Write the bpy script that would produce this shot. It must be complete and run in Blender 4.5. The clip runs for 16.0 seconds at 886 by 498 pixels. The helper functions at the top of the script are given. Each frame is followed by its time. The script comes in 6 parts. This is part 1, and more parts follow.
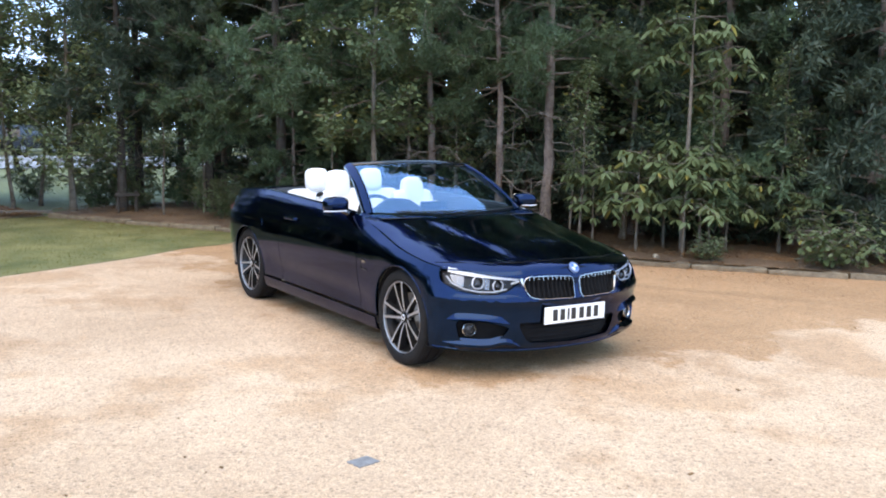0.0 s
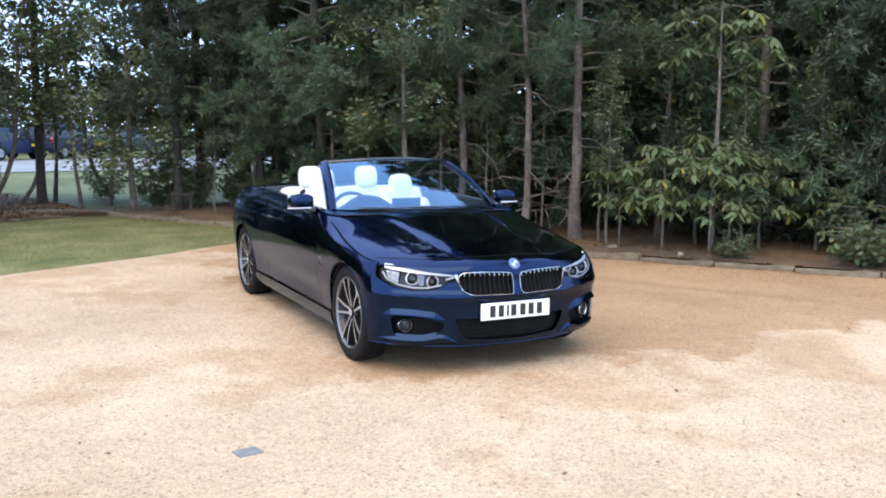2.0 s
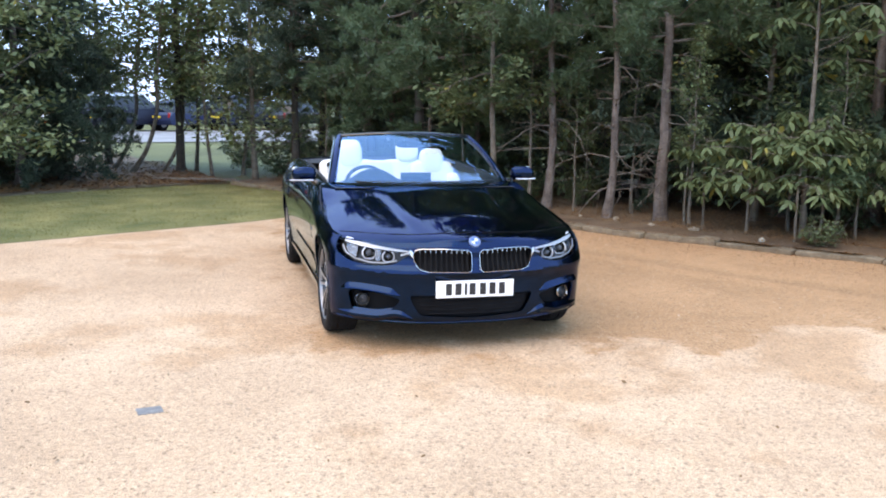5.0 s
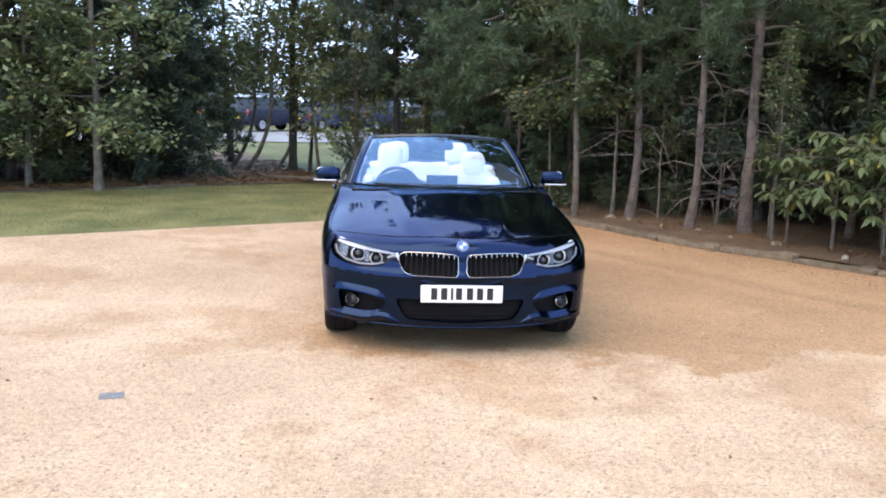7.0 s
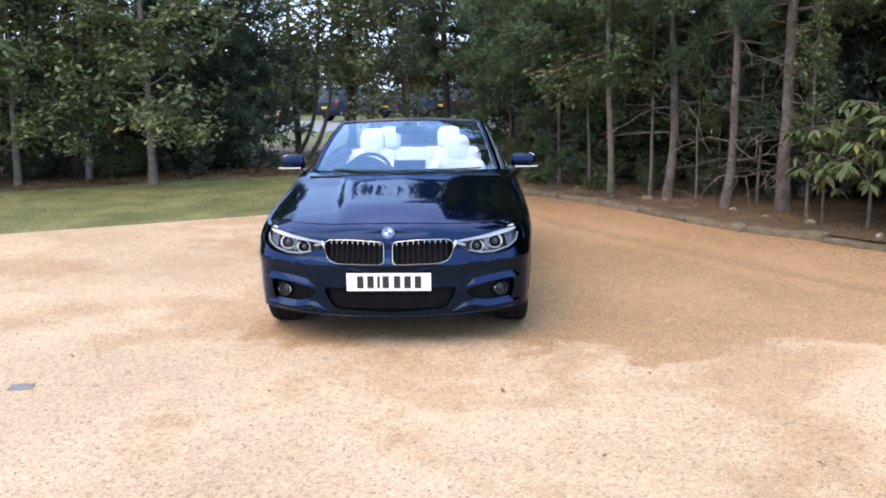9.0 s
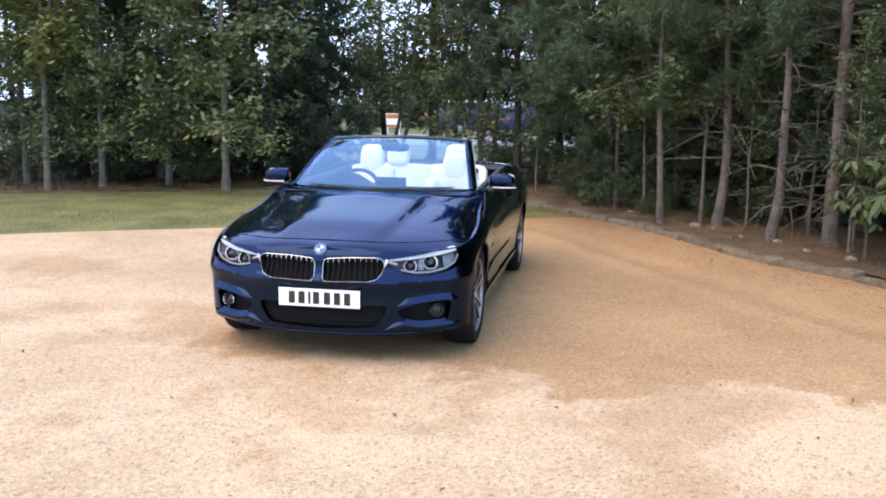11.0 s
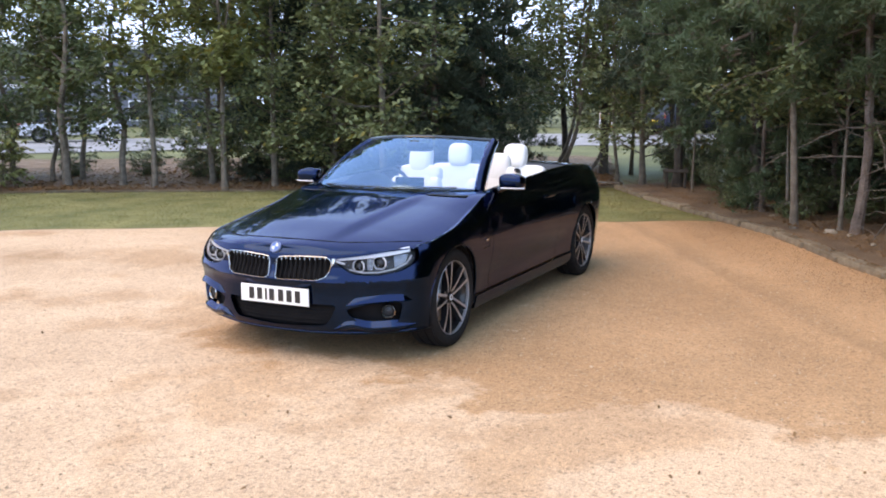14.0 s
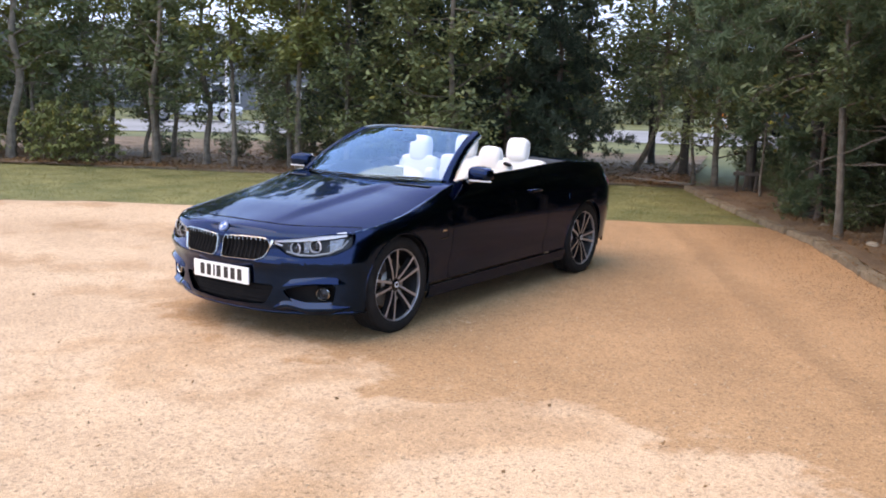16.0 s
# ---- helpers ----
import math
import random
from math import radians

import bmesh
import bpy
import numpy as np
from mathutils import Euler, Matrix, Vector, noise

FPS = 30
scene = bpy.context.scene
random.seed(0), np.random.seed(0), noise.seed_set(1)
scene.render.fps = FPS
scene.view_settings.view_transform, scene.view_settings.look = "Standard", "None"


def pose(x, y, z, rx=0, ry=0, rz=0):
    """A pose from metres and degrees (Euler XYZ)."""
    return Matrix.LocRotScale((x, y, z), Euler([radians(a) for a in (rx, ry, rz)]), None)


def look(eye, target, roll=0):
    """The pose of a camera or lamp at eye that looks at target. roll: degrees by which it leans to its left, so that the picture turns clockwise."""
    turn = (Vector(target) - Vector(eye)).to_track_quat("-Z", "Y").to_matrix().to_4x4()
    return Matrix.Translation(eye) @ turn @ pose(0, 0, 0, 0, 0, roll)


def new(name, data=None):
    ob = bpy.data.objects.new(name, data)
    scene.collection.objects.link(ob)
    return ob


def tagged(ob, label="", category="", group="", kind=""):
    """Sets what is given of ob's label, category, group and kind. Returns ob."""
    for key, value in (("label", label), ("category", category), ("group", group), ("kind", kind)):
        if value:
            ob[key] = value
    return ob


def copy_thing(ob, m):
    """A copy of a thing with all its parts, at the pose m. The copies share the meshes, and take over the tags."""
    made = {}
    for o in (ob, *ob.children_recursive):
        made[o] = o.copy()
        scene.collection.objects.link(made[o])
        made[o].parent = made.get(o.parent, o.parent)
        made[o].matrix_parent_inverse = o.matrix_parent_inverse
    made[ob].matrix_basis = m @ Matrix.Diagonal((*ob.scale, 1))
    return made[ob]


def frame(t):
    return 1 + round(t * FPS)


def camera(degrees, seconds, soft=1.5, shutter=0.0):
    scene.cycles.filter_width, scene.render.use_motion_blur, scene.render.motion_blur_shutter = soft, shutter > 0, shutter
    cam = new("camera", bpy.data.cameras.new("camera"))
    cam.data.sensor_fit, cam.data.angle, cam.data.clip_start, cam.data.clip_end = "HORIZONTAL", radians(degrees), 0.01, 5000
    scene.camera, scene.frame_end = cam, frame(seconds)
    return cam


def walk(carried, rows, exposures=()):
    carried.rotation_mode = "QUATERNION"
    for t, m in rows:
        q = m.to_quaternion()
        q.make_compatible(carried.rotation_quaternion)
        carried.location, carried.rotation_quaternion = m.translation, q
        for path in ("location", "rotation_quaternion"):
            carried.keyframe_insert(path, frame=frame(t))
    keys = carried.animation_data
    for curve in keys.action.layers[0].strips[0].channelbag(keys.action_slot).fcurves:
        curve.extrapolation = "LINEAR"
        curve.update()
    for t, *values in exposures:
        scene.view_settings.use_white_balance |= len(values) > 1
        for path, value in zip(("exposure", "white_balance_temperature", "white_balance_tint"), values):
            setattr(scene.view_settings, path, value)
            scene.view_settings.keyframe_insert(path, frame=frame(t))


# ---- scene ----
cam = camera(52.3, 16.0, soft=1.9)
PATH = [
    (0, (-3.969, -4.451, 1.592), (-2.884, -2.791, 1.337), 1.3),
    (0.5, (-3.724, -4.616, 1.592), (-2.669, -2.935, 1.344), 0.6),
    (1, (-3.48, -4.773, 1.586), (-2.512, -3.044, 1.313), 0.8),
    (1.5, (-3.237, -4.894, 1.586), (-2.318, -3.136, 1.334), 1.6),
    (2, (-3.025, -5.01, 1.591), (-2.143, -3.234, 1.33), 0.5),
    (2.5, (-2.802, -5.172, 1.597), (-1.998, -3.36, 1.33), 1.0),
    (3, (-2.599, -5.231, 1.586), (-1.833, -3.405, 1.305), 1.2),
    (3.5, (-2.372, -5.299, 1.597), (-1.654, -3.457, 1.291), 2.2),
    (4, (-2.145, -5.36, 1.606), (-1.502, -3.491, 1.299), 1.2),
    (6.5, (-0.865, -5.549, 1.599), (-0.61, -3.594, 1.263), 2.0),
    (7, (-0.627, -5.557, 1.609), (-0.45, -3.59, 1.292), 1.6),
    (7.5, (-0.384, -5.507, 1.61), (-0.21, -3.543, 1.276), 2.0),
    (8, (-0.063, -5.524, 1.599), (0.027, -3.557, 1.249), 1.3),
    (8.5, (0.245, -5.471, 1.591), (0.245, -3.503, 1.236), -0.1),
    (11, (1.724, -5.214, 1.619), (1.369, -3.272, 1.301), 0.8),
    (11.5, (2.026, -5.139, 1.614), (1.594, -3.215, 1.281), 0.5),
    (12, (2.298, -5.006, 1.632), (1.813, -3.091, 1.32), 0.5),
    (12.5, (2.579, -4.878, 1.627), (2.013, -2.985, 1.318), -0.3),
    (13, (2.863, -4.703, 1.608), (2.17, -2.858, 1.272), 0.5),
    (13.5, (3.171, -4.634, 1.616), (2.367, -2.833, 1.282), -0.4),
    (14, (3.444, -4.53, 1.611), (2.565, -2.762, 1.293), -0.4),
    (14.5, (3.736, -4.414, 1.599), (2.767, -2.698, 1.259), 1.3),
    (15, (3.998, -4.3, 1.6), (2.975, -2.617, 1.251), 1.7),
    (15.5, (4.218, -4.119, 1.617), (3.154, -2.462, 1.268), 0.5),
    (16, (4.521, -3.997, 1.618), (3.405, -2.372, 1.28), 1.5),
]
walk(cam, [(t, look(eye, target, roll)) for t, eye, target, roll in PATH],
     exposures=[(0, 0.78, 13200, 13), (4, 0.78, 13400, 14), (8, 0.69, 15500, 18), (12, 0.68, 16300, 19), (16, 0.57, 19400, 24)])

# ---------------------------------------------------------------- light
world = bpy.data.worlds.new("overcast_sky")
scene.world = world
world.use_nodes = True
_n = world.node_tree.nodes
_sky = _n.new("ShaderNodeTexSky")
_sky.sky_type = "NISHITA"
_sky.sun_disc = False
_sky.sun_elevation = radians(58)
_sky.sun_rotation = radians(223)
_sky.air_density, _sky.dust_density, _sky.ozone_density = 1.0, 0.5, 2.0
_veil = _n.new("ShaderNodeMix")
_veil.data_type = "RGBA"
_veil.inputs["Factor"].default_value = 0.7
_veil.inputs["B"].default_value = (3.9, 10.2, 25.5, 1)
world.node_tree.links.new(_sky.outputs[0], _veil.inputs["A"])
world.node_tree.links.new(_veil.outputs["Result"], _n["Background"].inputs[0])
_n["Background"].inputs[1].default_value = 0.15
sun_lamp = new("sun", bpy.data.lights.new("sun", "SUN"))
sun_lamp.data.energy, sun_lamp.data.angle, sun_lamp.data.color = 1.6, radians(65), (1.0, 0.88, 0.70)
sun_lamp.matrix_world = look((-7.0, -7.5, 16.5), (0, 0, 0))

# ---------------------------------------------------------------- materials


def surface(name, dark, light, scale=4.0, fine=60.0, rough=0.7, bump=0.2, depth=0.01, metal=0.0, coat=0.0, rand=0.0, island=0.0, space="Object", spec=0.5):
    """A two-scale noise material: broad stains and fine grain, with relief."""
    m = bpy.data.materials.new(name)
    m.use_nodes = True
    nt = m.node_tree
    n, l = nt.nodes, nt.links
    b = n["Principled BSDF"]
    tc = n.new("ShaderNodeTexCoord")
    big, small = n.new("ShaderNodeTexNoise"), n.new("ShaderNodeTexNoise")
    big.inputs["Scale"].default_value, small.inputs["Scale"].default_value = scale, fine
    big.inputs["Detail"].default_value, small.inputs["Detail"].default_value = 5.0, 3.0
    for t in (big, small):
        l.new(tc.outputs[space], t.inputs["Vector"])
    add = n.new("ShaderNodeMath")
    add.operation = "MULTIPLY_ADD"
    l.new(small.outputs["Fac"], add.inputs[0])
    add.inputs[1].default_value = 0.6
    l.new(big.outputs["Fac"], add.inputs[2])
    last = add.outputs[0]
    if rand or island:
        extra = n.new("ShaderNodeMath")
        extra.operation = "MULTIPLY_ADD"
        if island:
            l.new(n.new("ShaderNodeNewGeometry").outputs["Random Per Island"], extra.inputs[0])
        else:
            l.new(n.new("ShaderNodeObjectInfo").outputs["Random"], extra.inputs[0])
        extra.inputs[1].default_value = rand or island
        l.new(last, extra.inputs[2])
        last = extra.outputs[0]
    ramp = n.new("ShaderNodeMapRange")
    ramp.inputs["From Min"].default_value = 0.55
    ramp.inputs["From Max"].default_value = 1.05 + (rand or island)
    l.new(last, ramp.inputs["Value"])
    mix = n.new("ShaderNodeMix")
    mix.data_type = "RGBA"
    l.new(ramp.outputs[0], mix.inputs["Factor"])
    mix.inputs["A"].default_value, mix.inputs["B"].default_value = (*dark, 1), (*light, 1)
    l.new(mix.outputs["Result"], b.inputs["Base Color"])
    b.inputs["Roughness"].default_value, b.inputs["Metallic"].default_value = rough, metal
    b.inputs["Coat Weight"].default_value, b.inputs["Coat Roughness"].default_value = coat, 0.02
    b.inputs["Specular IOR Level"].default_value = spec
    if bump:
        bp = n.new("ShaderNodeBump")
        bp.inputs["Strength"].default_value, bp.inputs["Distance"].default_value = bump, depth
        l.new(small.outputs["Fac"], bp.inputs["Height"])
        l.new(bp.outputs[0], b.inputs["Normal"])
    return m


def foliage(name, dark, light, yellow=0.0, rough=0.5):
    """Leaf material: each leaf its own green, some light through the blade."""
    m = surface(name, dark, light, 1.2, 30.0, rough, 0.0, island=0.35, spec=0.3)
    n, l = m.node_tree.nodes, m.node_tree.links
    b = n["Principled BSDF"]
    tr, mx = n.new("ShaderNodeBsdfTranslucent"), n.new("ShaderNodeMixShader")
    col = b.inputs["Base Color"].links[0].from_socket
    if yellow:
        isl = n.new("ShaderNodeNewGeometry")
        gt = n.new("ShaderNodeMath")
        gt.operation = "LESS_THAN"
        gt.inputs[1].default_value = yellow
        l.new(isl.outputs["Random Per Island"], gt.inputs[0])
        ym = n.new("ShaderNodeMix")
        ym.data_type = "RGBA"
        l.new(gt.outputs[0], ym.inputs["Factor"])
        l.new(col, ym.inputs["A"])
        ym.inputs["B"].default_value = (0.22, 0.19, 0.05, 1)
        col = ym.outputs["Result"]
        l.new(col, b.inputs["Base Color"])
    l.new(col, tr.inputs["Color"])
    mx.inputs[0].default_value = 0.25
    l.new(b.outputs[0], mx.inputs[1])
    l.new(tr.outputs[0], mx.inputs[2])
    l.new(mx.outputs[0], n["Material Output"].inputs["Surface"])
    return m


PINE_BARK = surface("pine_bark", (0.070, 0.052, 0.046), (0.21, 0.165, 0.142), 6, 38, 0.9, 0.9, 0.02)
DARK_BARK = surface("dark_bark", (0.026, 0.022, 0.019), (0.075, 0.063, 0.054), 8, 50, 0.9, 0.6, 0.01)
GREY_BARK = surface("grey_bark", (0.070, 0.058, 0.046), (0.200, 0.170, 0.138), 8, 50, 0.9, 0.6, 0.01)
TWIG = surface("twig", (0.065, 0.054, 0.045), (0.180, 0.150, 0.125), 8, 60, 0.9, 0.3, 0.005)
NEEDLE = foliage("pine_needle", (0.034, 0.070, 0.040), (0.095, 0.155, 0.080))
NEEDLE_DARK = foliage("dark_needle", (0.026, 0.046, 0.034), (0.066, 0.104, 0.068))
LEAF = foliage("broad_leaf", (0.054, 0.088, 0.042), (0.150, 0.205, 0.098), 0.02)
LEAF_PALE = foliage("pale_leaf", (0.074, 0.112, 0.054), (0.205, 0.262, 0.128), 0.03)
LEAF_LIGHT = foliage("light_leaf", (0.085, 0.115, 0.040), (0.22, 0.26, 0.10), 0.08)
LEAF_CHESTNUT = foliage("chestnut_leaf", (0.056, 0.092, 0.042), (0.155, 0.205, 0.098), 0.02, 0.42)
LEAF_FAR = foliage("far_leaf", (0.045, 0.060, 0.034), (0.125, 0.150, 0.085), 0.06)
LITTER = foliage("leaf_litter", (0.075, 0.038, 0.018), (0.27, 0.14, 0.062))
SOIL = surface("soil_and_needles", (0.080, 0.050, 0.031), (0.22, 0.140, 0.086), 1.6, 45, 0.95, 0.8, 0.03)
TURF = surface("turf", (0.060, 0.080, 0.022), (0.245, 0.225, 0.090), 1.4, 60, 0.95, 0.6, 0.02)
MEADOW = surface("meadow", (0.062, 0.074, 0.026), (0.150, 0.160, 0.060), 0.35, 12, 0.95, 0.5, 0.05)
BLADE = foliage("grass_blade", (0.090, 0.092, 0.024), (0.255, 0.230, 0.080))
KERB_STONE = surface("kerb_concrete", (0.070, 0.050, 0.032), (0.250, 0.195, 0.135), 6, 40, 0.9, 0.5, 0.01, rand=0.2)
ASPHALT = surface("asphalt", (0.16, 0.165, 0.17), (0.26, 0.265, 0.27), 0.4, 40, 0.85, 0.3, 0.01)
SLAB_METAL = surface("slab_grey", (0.13, 0.125, 0.12), (0.23, 0.22, 0.21), 20, 120, 0.6, 0.3, 0.003)
PEBBLE = surface("pebble", (0.20, 0.125, 0.07), (0.58, 0.40, 0.26), 3, 60, 0.85, 0.2, 0.004, island=0.6)


def gravel_material():
    """Pale loose gravel over compacted orange sand: the two mixed in broad worn patches."""
    m = surface("gravel", (0.485, 0.308, 0.192), (0.635, 0.420, 0.276), 0.5, 26, 0.92, 0.6, 0.007)
    n, l = m.node_tree.nodes, m.node_tree.links
    b = n["Principled BSDF"]
    tc = n.new("ShaderNodeTexCoord")
    vor = n.new("ShaderNodeTexVoronoi")
    vor.inputs["Scale"].default_value = 135.0
    l.new(tc.outputs["Object"], vor.inputs["Vector"])
    hue = n.new("ShaderNodeMix")
    hue.data_type, hue.blend_type = "RGBA", "MULTIPLY"
    hue.inputs["Factor"].default_value = 0.8
    grain = n.new("ShaderNodeMapRange")
    grain.inputs["To Min"].default_value, grain.inputs["To Max"].default_value = 0.58, 1.32
    l.new(vor.outputs["Color"], grain.inputs["Value"])
    ramp = [k for k in n if k.type == "MAP_RANGE" and k is not grain][0]
    ramp.inputs["From Min"].default_value, ramp.inputs["From Max"].default_value = 0.62, 0.98
    # compacted sand: nearer the kerb and round the parked car, with a ragged edge
    sep = n.new("ShaderNodeSeparateXYZ")
    l.new(tc.outputs["Object"], sep.inputs[0])
    wob = n.new("ShaderNodeTexNoise")
    wob.inputs["Scale"].default_value, wob.inputs["Detail"].default_value = 0.9, 9.0
    wob.inputs["Roughness"].default_value = 0.66
    l.new(tc.outputs["Object"], wob.inputs["Vector"])
    # the sand lies behind y = 0, and peters out to the west
    ay, ax, mn = n.new("ShaderNodeMath"), n.new("ShaderNodeMath"), n.new("ShaderNodeMath")
    ay.operation, ax.operation, mn.operation = "ADD", "MULTIPLY_ADD", "SMOOTH_MIN"
    l.new(sep.outputs["Y"], ay.inputs[0])
    ay.inputs[1].default_value = 0.05
    l.new(sep.outputs["X"], ax.inputs[0])
    ax.inputs[1].default_value, ax.inputs[2].default_value = 0.60, 0.50
    l.new(ay.outputs[0], mn.inputs[0])
    l.new(ax.outputs[0], mn.inputs[1])
    mn.inputs[2].default_value = 0.6
    w2 = n.new("ShaderNodeMath")
    w2.operation = "MULTIPLY_ADD"
    l.new(wob.outputs["Fac"], w2.inputs[0])
    w2.inputs[1].default_value = 2.6
    l.new(mn.outputs[0], w2.inputs[2])
    edge = n.new("ShaderNodeMapRange")
    edge.interpolation_type = "SMOOTHSTEP"
    edge.inputs["From Min"].default_value, edge.inputs["From Max"].default_value = 1.28, 1.52
    l.new(w2.outputs[0], edge.inputs["Value"])
    sand = n.new("ShaderNodeMix")
    sand.data_type, sand.blend_type = "RGBA", "MULTIPLY"
    sand.inputs["B"].default_value = (0.68, 0.515, 0.345, 1)
    col = b.inputs["Base Color"].links[0].from_socket
    fac = n.new("ShaderNodeMath")
    fac.operation = "MULTIPLY"
    # thin worn tan patches elsewhere
    thin = n.new("ShaderNodeTexNoise")
    thin.inputs["Scale"].default_value, thin.inputs["Detail"].default_value, thin.inputs["Roughness"].default_value = 0.65, 8.0, 0.62
    l.new(tc.outputs["Object"], thin.inputs["Vector"])
    worn = n.new("ShaderNodeMapRange")
    worn.interpolation_type = "SMOOTHSTEP"
    worn.inputs["From Min"].default_value, worn.inputs["From Max"].default_value = 0.50, 0.62
    worn.inputs["To Max"].default_value = 0.62
    l.new(thin.outputs["Fac"], worn.inputs["Value"])
    most = n.new("ShaderNodeMath")
    most.operation = "MAXIMUM"
    l.new(edge.outputs[0], most.inputs[0])
    l.new(worn.outputs[0], most.inputs[1])
    l.new(most.outputs[0], fac.inputs[0])
    fac.inputs[1].default_value = 0.75
    l.new(fac.outputs[0], sand.inputs["Factor"])
    l.new(col, sand.inputs["A"])
    l.new(sand.outputs["Result"], hue.inputs["A"])
    # an old edging line across the sand: a dark crease, a pale scuffed strip before it
    run = n.new("ShaderNodeVectorMath")
    run.operation = "DOT_PRODUCT"
    l.new(tc.outputs["Object"], run.inputs[0])
    run.inputs[1].default_value = (0.868, 0.497, 0.0)
    off = n.new("ShaderNodeMath")
    off.operation = "MULTIPLY_ADD"
    l.new(thin.outputs["Fac"], off.inputs[0])
    off.inputs[1].default_value = 0.5
    l.new(run.outputs["Value"], off.inputs[2])
    crease = n.new("ShaderNodeFloatCurve")
    span = n.new("ShaderNodeMapRange")
    span.inputs["From Min"].default_value, span.inputs["From Max"].default_value = 3.30, 4.90
    l.new(off.outputs[0], span.inputs["Value"])
    l.new(span.outputs[0], crease.inputs["Value"])
    points = crease.mapping.curves[0].points
    points[0].location, points[1].location = (0.0, 0.5), (1.0, 0.5)
    for px, py in ((0.26, 0.5), (0.38, 0.60), (0.46, 0.58), (0.52, 0.41), (0.60, 0.45), (0.70, 0.56), (0.86, 0.54)):
        points.new(px, py)
    crease.mapping.update()
    gain = n.new("ShaderNodeMath")
    gain.operation = "MULTIPLY_ADD"
    l.new(crease.outputs[0], gain.inputs[0])
    gain.inputs[1].default_value, gain.inputs[2].default_value = 1.1, 0.45
    near = n.new("ShaderNodeMapRange")
    near.inputs["From Min"].default_value, near.inputs["From Max"].default_value = 0.2, 1.2
    l.new(sep.outputs["Y"], near.inputs["Value"])
    line = n.new("ShaderNodeMix")
    line.inputs["A"].default_value = 1.0
    l.new(near.outputs[0], line.inputs["Factor"])
    l.new(gain.outputs[0], line.inputs["B"])
    mot = n.new("ShaderNodeTexNoise")
    mot.inputs["Scale"].default_value, mot.inputs["Detail"].default_value, mot.inputs["Roughness"].default_value = 4.5, 9.0, 0.7
    l.new(tc.outputs["Object"], mot.inputs["Vector"])
    patch = n.new("ShaderNodeMapRange")
    patch.inputs["From Min"].default_value, patch.inputs["From Max"].default_value = 0.3, 0.7
    patch.inputs["To Min"].default_value, patch.inputs["To Max"].default_value = 0.86, 1.10
    l.new(mot.outputs["Fac"], patch.inputs["Value"])
    big = n.new("ShaderNodeTexVoronoi")
    big.inputs["Scale"].default_value = 70.0
    l.new(tc.outputs["Object"], big.inputs["Vector"])
    dark = n.new("ShaderNodeMapRange")
    dark.inputs["From Min"].default_value, dark.inputs["From Max"].default_value = 0.76, 0.88
    dark.inputs["To Min"].default_value, dark.inputs["To Max"].default_value = 1.06, 0.52
    l.new(big.outputs["Color"], dark.inputs["Value"])
    speck = n.new("ShaderNodeMath")
    speck.operation = "MULTIPLY"
    l.new(patch.outputs[0], speck.inputs[0])
    l.new(dark.outputs[0], speck.inputs[1])
    both = n.new("ShaderNodeMath")
    both.operation = "MULTIPLY"
    lined = n.new("ShaderNodeMath")
    lined.operation = "MULTIPLY"
    l.new(grain.outputs[0], lined.inputs[0])
    l.new(line.outputs["Result"], lined.inputs[1])
    l.new(lined.outputs[0], both.inputs[0])
    l.new(speck.outputs[0], both.inputs[1])
    l.new(both.outputs[0], hue.inputs["B"])
    l.new(hue.outputs["Result"], b.inputs["Base Color"])
    l.new(vor.outputs["Distance"], b.inputs["Normal"].links[0].from_node.inputs["Height"])
    return m


GRAVEL = gravel_material()

# ---------------------------------------------------------------- mesh helpers


def quads_mesh(name, verts, material, smooth=False, corners=4):
    """A mesh of loose faces: every so many rows of verts are one face."""
    verts = np.asarray(verts, np.float32).reshape(-1, 3)
    me = bpy.data.meshes.new(name)
    count = len(verts)
    me.vertices.add(count)
    me.vertices.foreach_set("co", verts.ravel())
    me.loops.add(count)
    me.loops.foreach_set("vertex_index", np.arange(count, dtype=np.int32))
    me.polygons.add(count // corners)
    me.polygons.foreach_set("loop_start", np.arange(0, count, corners, dtype=np.int32))
    me.materials.append(material)
    me.update(calc_edges=True)
    return me


def bm_mesh(name, bm, material, smooth=True, angle=35):
    bmesh.ops.recalc_face_normals(bm, faces=bm.faces)
    me = bpy.data.meshes.new(name)
    if smooth:
        for f in bm.faces:
            f.smooth = True
        for e in bm.edges:
            if len(e.link_faces) == 2 and e.calc_face_angle(0) > radians(angle):
                e.smooth = False
    bm.to_mesh(me)
    bm.free()
    me.materials.append(material)
    return me


def part(name, bm, material, parent=None, label="", smooth=True, angle=35):
    """Links a bmesh (or a mesh) as one object under a thing or a part."""
    me = bm_mesh(name, bm, material, smooth, angle) if isinstance(bm, bmesh.types.BMesh) else bm
    ob = new(name, me)
    if parent is not None:
        ob.parent = parent
    if label:
        tagged(ob, label)
    return ob


def thing(name, label, category, group="", kind="", at=None):
    ob = tagged(new(name), label, category, group, kind)
    ob.empty_display_size = 0.2
    if at is not None:
        ob.matrix_basis = at
    return ob


